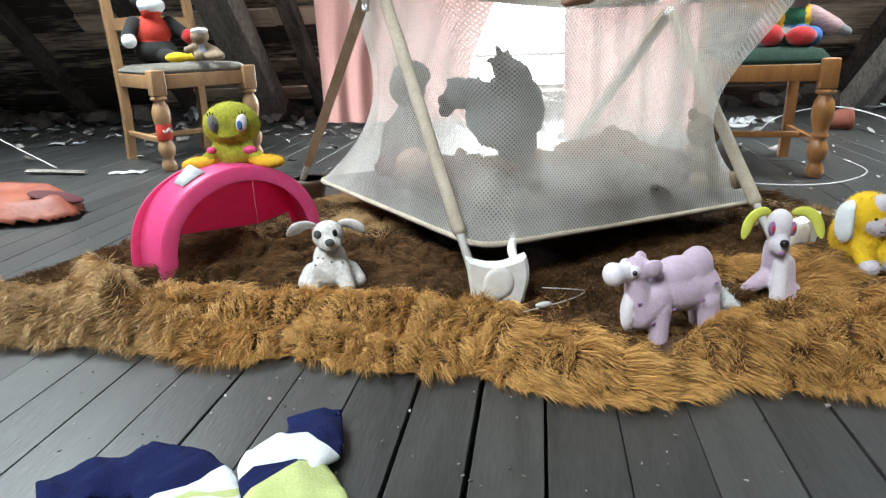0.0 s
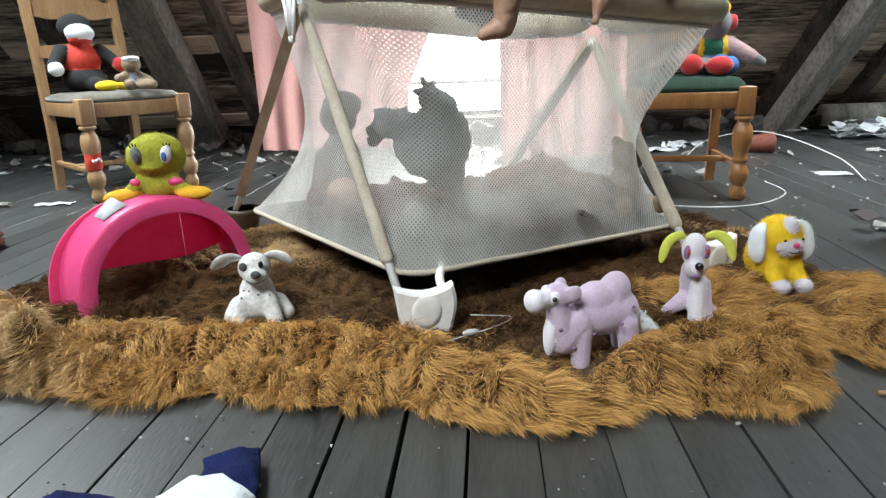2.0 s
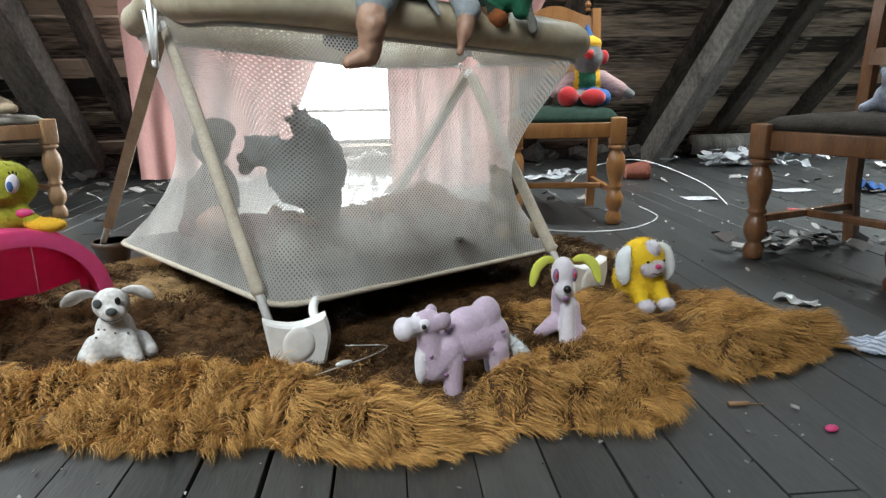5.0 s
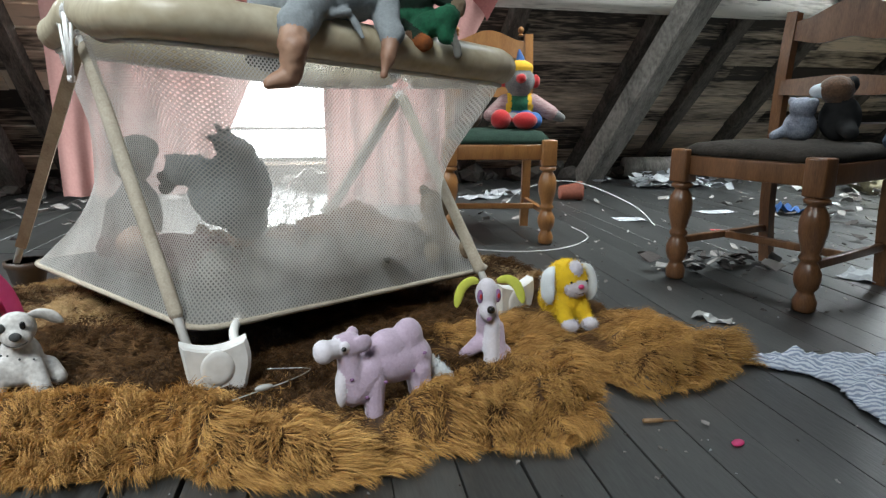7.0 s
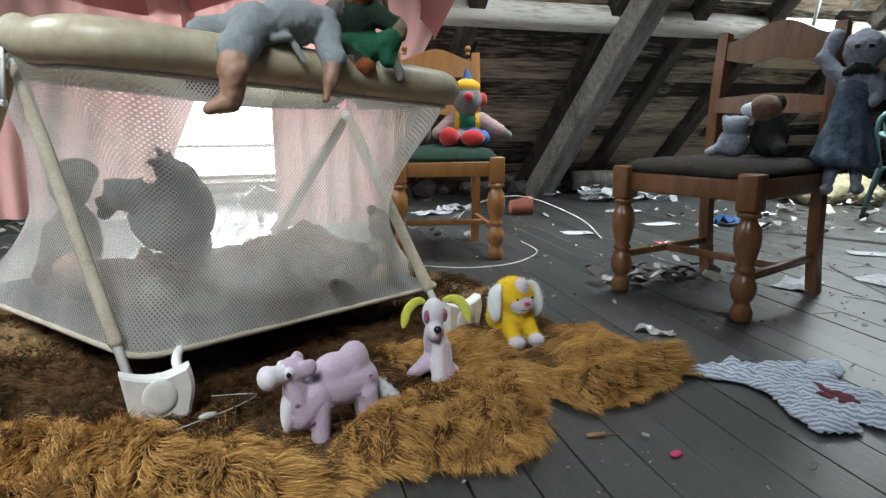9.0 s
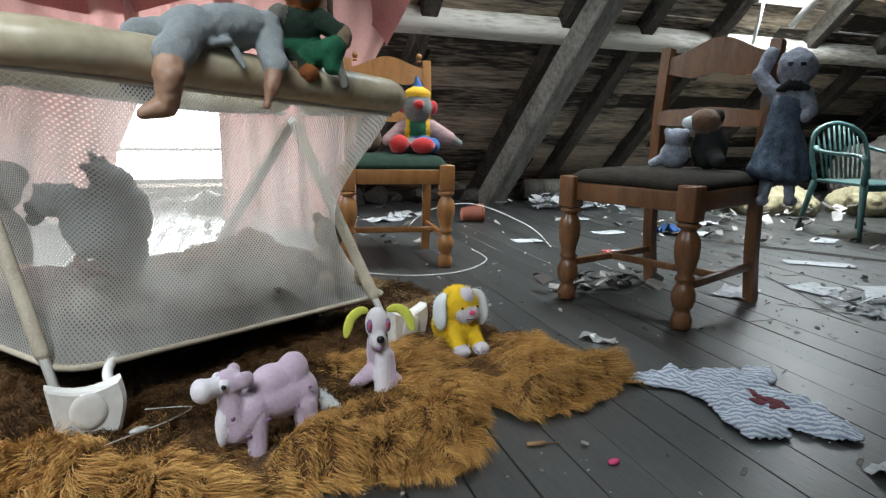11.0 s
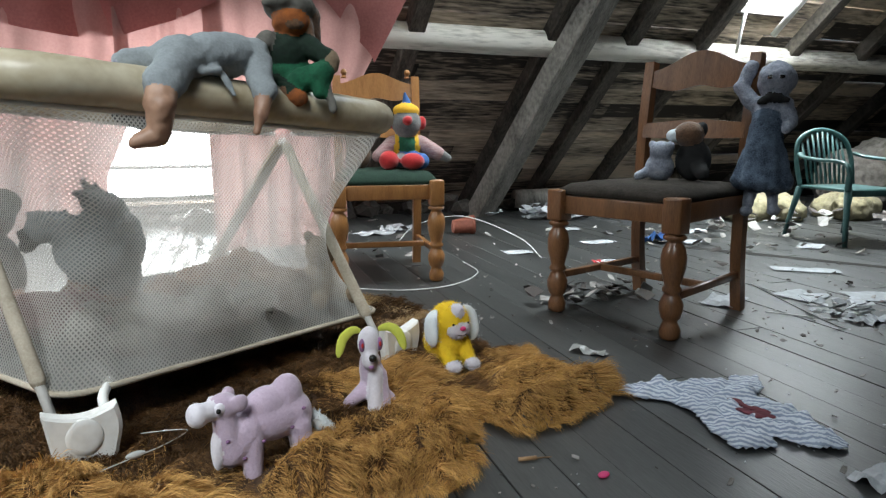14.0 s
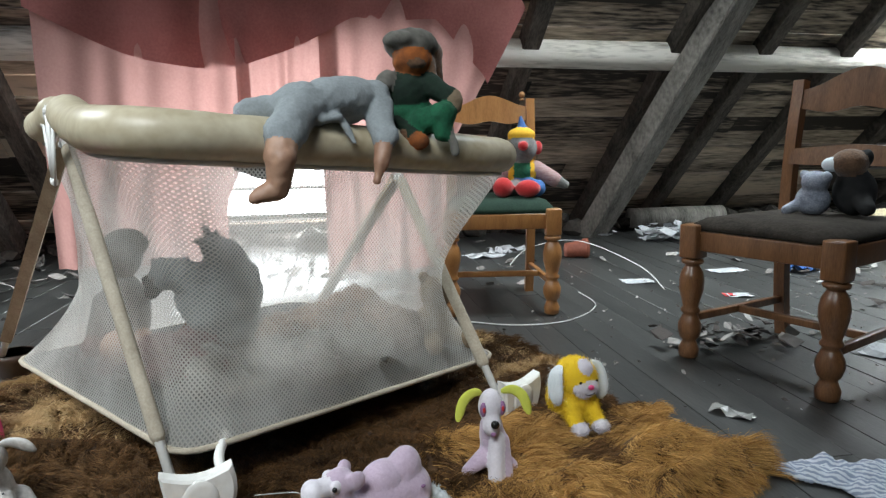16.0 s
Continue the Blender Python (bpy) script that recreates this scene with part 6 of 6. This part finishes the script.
# ---------------------------------------------------------------- small things on the boards
bm = bmesh.new()
sweep(bm, [(1.99, 3.73, 0.045), (1.995, 3.729, 0.045), (2.10, 3.71, 0.056), (2.10, 3.71, 0.056), (2.125, 3.705, 0.057)], [0.036, 0.042, 0.052, 0.058, 0.058], 18)
tagged(part("flower_pot", bm, M_TERRACOTTA, None), "small red brown flower pot lying on its side", "pot")
bm = bmesh.new()
lathe(bm, [(0.040, 0.0), (0.046, 0.004), (0.056, 0.05), (0.062, 0.056), (0.062, 0.072), (0.055, 0.072), (0.050, 0.040)], (-0.425, 2.315, on_rug(-0.425, 2.315)), 20)
tagged(part("flower_pot", bm, M_POTBROWN, None), "small dark brown pot standing on the fur rug", "pot")
bm = bmesh.new()
sweep(bm, [(-1.92, 2.98, 0.012), (-1.60, 2.92, 0.012)], 0.016, 6, flat=0.6)
tagged(part("metal_bar", bm, M_BEAM, None, smooth=False), "short grey wooden slat lying on the boards", "slat")
for i, p in enumerate(([(1.02, 2.55, 0.004), (1.2, 2.43, 0.004), (1.42, 2.44, 0.004), (1.62, 2.62, 0.004), (1.66, 2.86, 0.005)],
                       [(1.55, 3.5, 0.01), (1.72, 3.62, 0.09), (1.92, 3.42, 0.15), (2.05, 3.02, 0.08), (2.06, 2.80, 0.004)],
                       [(-3.6, 3.9, 0.9), (-3.0, 3.5, 0.45), (-2.2, 3.1, 0.2), (-1.78, 2.99, 0.02)],
                       [(2.22, 1.62, 0.01), (2.34, 1.50, 0.004), (2.42, 1.42, 0.004), (2.30, 1.40, 0.004), (2.12, 1.60, 0.12)])):
    bm = bmesh.new()
    sweep(bm, curve_points(p, 8), 0.0028, 6)
    tagged(part("cable", bm, M_WIRE, None), "thin white loose cable", "cable", "cables")
bm = bmesh.new()
sweep(bm, [(0.940, 1.062, 0.005), (0.941, 1.062, 0.005), (0.975, 1.055, 0.005), (0.976, 1.055, 0.004), (1.004, 1.050, 0.003)], [0.003, 0.0042, 0.0042, 0.0016, 0.0012], 8)
tagged(part("cork_stub", bm, M_OAK, None), "tan filter stub on the boards", "stub")
bm = bmesh.new()
ball(bm, (1.054, 0.955, 0.004), (0.014, 0.009, 0.004), (0, 0, 20), 2)
tagged(part("pink_scrap", bm, M_PINKP, None), "tiny crumpled pink scrap", "scrap")
bm = bmesh.new()
sweep(bm, curve_points([(0.23, 1.25, 0.04), (0.28, 1.27, 0.045), (0.33, 1.29, 0.05), (0.37, 1.33, 0.05), (0.36, 1.37, 0.04), (0.29, 1.37, 0.045)], 6), [0.0012] * 31, 6)
tagged(part("clear_tube", bm, M_FILM, None), "thin clear plastic string lying on the fur", "string")
bm = bmesh.new()
ball(bm, (0.285, 1.275, 0.048), (0.018, 0.008, 0.006), (0, 0, 20), 2)
tagged(part("clear_bead", bm, M_FILM, None), "small clear plastic bead", "bead")


def scrap(name, x, y, w, d, yaw, material, label, seed, lift=0.012, cat="paper"):
    """A bent sheet lying on the boards."""
    bm = bmesh.new()
    n = 7
    g = [[bm.verts.new(((i / n - .5) * w * (1 + 0.12 * noise.noise(Vector((j * .5, seed, 1)))), (j / n - .5) * d * (1 + 0.12 * noise.noise(Vector((i * .5, seed, 2)))),
                        0.0035 + lift * max(0, noise.noise(Vector((i * .45, j * .45, seed * 1.7))) + 0.15))) for j in range(n + 1)] for i in range(n + 1)]
    for i in range(n):
        for j in range(n):
            bm.faces.new((g[i][j], g[i + 1][j], g[i + 1][j + 1], g[i][j + 1]))
    ob = part(name, bm, material, None, smooth=False, m=pose(x, y, 0, 0, 0, yaw))
    so = ob.modifiers.new("thick", "SOLIDIFY")
    so.thickness = 0.0012
    return tagged(ob, label, cat, "scraps on the boards")


for i, (x, y, w, d, yaw, lift) in enumerate(((1.55, 3.93, 0.22, 0.16, 10, .03), (1.80, 4.12, 0.20, 0.10, -20, .04), (1.68, 4.0, 0.12, 0.10, 40, .05), (2.04, 3.0, 0.15, 0.10, -10, .006), (2.30, 2.60, 0.11, 0.07, -15, .01),
                                              (3.0, 2.08, 0.28, 0.09, -40, .006), (2.56, 1.75, 0.16, 0.14, 10, .01), (2.83, 1.61, 0.26, 0.15, -28, .008), (3.6, 2.52, 0.18, 0.12, 30, .01), (2.22, 1.80, 0.18, 0.12, 25, .03),
                                              (1.49, 0.75, 0.09, 0.06, 5, .02), (2.62, 3.1, 0.2, 0.1, 5, .006), (2.95, 4.2, 0.34, 0.14, 0, .05), (3.2, 4.15, 0.3, 0.14, 15, .05), (-3.1, 4.7, 0.4, 0.2, 10, .008),
                                              (-1.42, 2.93, 0.16, 0.05, 0, .012), (-1.38, 4.85, 0.22, 0.12, 20, .05), (-1.9, 4.9, 0.18, 0.14, 60, .16), (0.45, 3.1, 0.55, 0.2, 5, .03), (0.05, 3.0, 0.3, 0.16, -12, .03), (0.8, 3.05, 0.3, 0.15, 8, .04),
                                              (2.46, 1.44, 0.12, 0.10, 12, .03), (3.1, 2.9, 0.14, 0.09, 20, .01), (2.75, 3.6, 0.16, 0.1, 0, .01), (3.4, 3.2, 0.2, 0.1, 10, .02), (-2.3, 3.9, 0.2, 0.1, 30, .02))):
    scrap("paper_sheet", x, y, w, d, yaw, M_PAPER, "white crumpled paper sheet on the boards", i + 1, lift)
scrap("candy_wrapper", 1.43, 1.525, 0.10, 0.045, -55, M_FILM, "crumpled clear wrapper on the boards", 51, 0.03, "wrapper")
scrap("printed_scrap", 2.26, 2.615, 0.045, 0.045, -15, M_RED, "small red printed scrap", 52, 0.01)
scrap("blue_wrapper", 2.95, 2.98, 0.2, 0.1, 5, M_BLUE, "crumpled blue wrapper on the boards", 53, 0.09, "wrapper")


def litter(name, cx, cy, sx, sy, n, size, material, label, seed, tall=0.03):
    rs = random.Random(seed)
    bm = bmesh.new()
    for i in range(n):
        x, y = cx + rs.gauss(0, sx), cy + rs.gauss(0, sy)
        s = size * rs.uniform(0.4, 1.3)
        h = tall * rs.random()
        r = Euler((rs.uniform(-.5, .5), rs.uniform(-.5, .5), rs.uniform(0, 6.28))).to_matrix()
        q = [bm.verts.new(Vector((x, y, 0.004 + h + s * 0.2)) + r @ Vector((a * s, b * s * 0.6, rs.uniform(-.15, .15) * s))) for a, b in ((-.5, -.5), (.1, -.6), (.5, -.4), (.55, .4), (0, .55), (-.5, .5))]
        for v in q:
            v.co.z = max(v.co.z, 0.002)
        bm.faces.new(q)
    ob = part(name, bm, material, None, smooth=False)
    so = ob.modifiers.new("thick", "SOLIDIFY")
    so.thickness = 0.0015
    return tagged(ob, label, "litter", kind="stuff")


litter("litter_pile", 3.1, 4.15, 0.22, 0.10, 90, 0.08, M_PAPER, "heap of torn paper by the roof foot", 1, 0.07)
litter("litter_pile", 1.88, 2.06, 0.11, 0.06, 40, 0.06, M_LITTER, "dirty rags and scraps under the chair", 2, 0.03)
litter("litter_pile", 2.45, 1.52, 0.08, 0.06, 24, 0.045, M_PAPER, "torn paper and dirt beside the chair leg", 3, 0.03)
litter("litter_pile", 3.4, 3.0, 0.5, 0.35, 60, 0.05, M_LITTER, "scattered scraps on the boards", 4, 0.012)
litter("litter_pile", 4.2, 3.3, 0.5, 0.25, 70, 0.075, M_LITTER, "heap of torn paper and film", 5, 0.08)
litter("litter_pile", 2.95, 1.55, 0.35, 0.22, 26, 0.03, M_LITTER, "scattered scraps on the boards", 6, 0.008)
litter("litter_pile", 0.3, 3.9, 0.9, 0.35, 120, 0.07, M_LITTER, "scraps below the hatch", 7, 0.03)
litter("litter_pile", -2.2, 4.3, 1.2, 0.5, 130, 0.06, M_LITTER, "scattered scraps on the far boards", 8, 0.015)
litter("floor_crumbs", 0.9, 1.0, 1.3, 0.9, 260, 0.0042, M_PAPER, "pale crumbs and flakes on the boards", 9, 0.0)
litter("floor_crumbs", 2.0, 2.6, 1.2, 1.0, 380, 0.012, M_LITTER, "dirt and flakes on the boards", 10, 0.002)


litter("floor_dirt", 0.2, 0.9, 1.0, 0.25, 240, 0.005, M_LITTER, "dark dust and splinters on the boards", 11, 0.0)
litter("floor_dirt", 2.6, 1.8, 0.9, 0.6, 260, 0.014, M_LITTER, "dark dust and splinters on the boards", 12, 0.0)


def sack(name, c, r, material, label, seed):
    rs = random.Random(seed)
    prims = [E((rs.uniform(-.6, .6) * r[0], rs.uniform(-.5, .5) * r[1], r[2] * rs.uniform(.3, .7)), (r[0] * .6, r[1] * .6, r[2] * .6), 0, (rs.uniform(-20, 20), rs.uniform(-20, 20), rs.uniform(0, 90))) for i in range(6)]
    ob = new(name, blob(name, prims, [material], 0.018, 2, 0.02))
    ob.matrix_basis = pose(*c)
    tagged(ob, label, "sack")


sack("filled_sack", (4.35, 3.55, 0.0), (0.34, 0.22, 0.18), M_SACK, "slumped yellow grey sack on the floor", 1)
sack("filled_sack", (5.0, 3.3, 0.0), (0.30, 0.22, 0.16), M_SACK, "slumped dirty sack on the floor", 2)
sack("dirt_mound", (5.6, 3.4, 0.0), (0.5, 0.4, 0.5), M_STONE, "dark heap of dirt and stones by the roof foot", 3)
bm = bmesh.new()
sweep(bm, [(2.95, 4.66, 0.10), (3.7, 4.58, 0.10)], [0.075, 0.08], 14)
tagged(part("log", bm, M_BEAM, None), "short grey log lying at the roof foot", "log")

bm = bmesh.new()
sweep(bm, [(2.90, 2.86, 0.0), (3.16, 2.40, 0.001), (3.52, 1.75, 0.0)], [0.016, 0.022, 0.02], 4, flat=0.35)
tagged(part("threshold_strip", bm, M_GAP, None, smooth=False), "low dark strip laid across the boards", "strip", kind="structure")

# ---------------------------------------------------------------- floor


def floor_boards():
    base = bmesh.new()
    box(base, ((X0 + X1) / 2, 0.8, -0.06), (X1 - X0 + 0.4, 9.2, 0.05))
    fl = tagged(part("floor", base, M_GAP, None, smooth=False), "grey weathered attic floorboards with open dark joints", "floor", kind="structure")
    rs = random.Random(12)
    turn = -5.1
    c, s = math.cos(radians(turn)), math.sin(radians(turn))
    k = 0
    u = -0.034 - 0.104 * 53
    while u < 7.6:
        w = 0.104
        if abs(u + 0.034) < 0.02 or abs(u + 0.034 - 0.104) < 0.02:
            gap = 0.0085
        else:
            gap = rs.choice((0.0012, 0.002, 0.003, 0.0045))
        v = -3.6 - rs.uniform(0, 1.5)
        far_out = u < -2.6 or u > 5.2
        while v < 5.2:
            ln = 9.5 if far_out else rs.uniform(2.6, 4.6)
            v1 = min(v + ln, 5.25)
            if v1 - v > 0.2:
                bm = bmesh.new()
                box(bm, (0, 0, 0), (w - gap, v1 - v - 0.004, 0.03), bevel=0.0014)
                mid = (v + v1) / 2
                part("floorboard", bm, M_FLOOR, fl, smooth=False,
                     m=Matrix.Translation((u * c - mid * s + w / 2 * c, u * s + mid * c + w / 2 * s, -0.0155 + rs.uniform(-0.0015, 0.0005))) @ Euler((0, rs.uniform(-.008, .008), radians(turn))).to_matrix().to_4x4())
            v = v1
        u += w
    return fl


floor_boards()
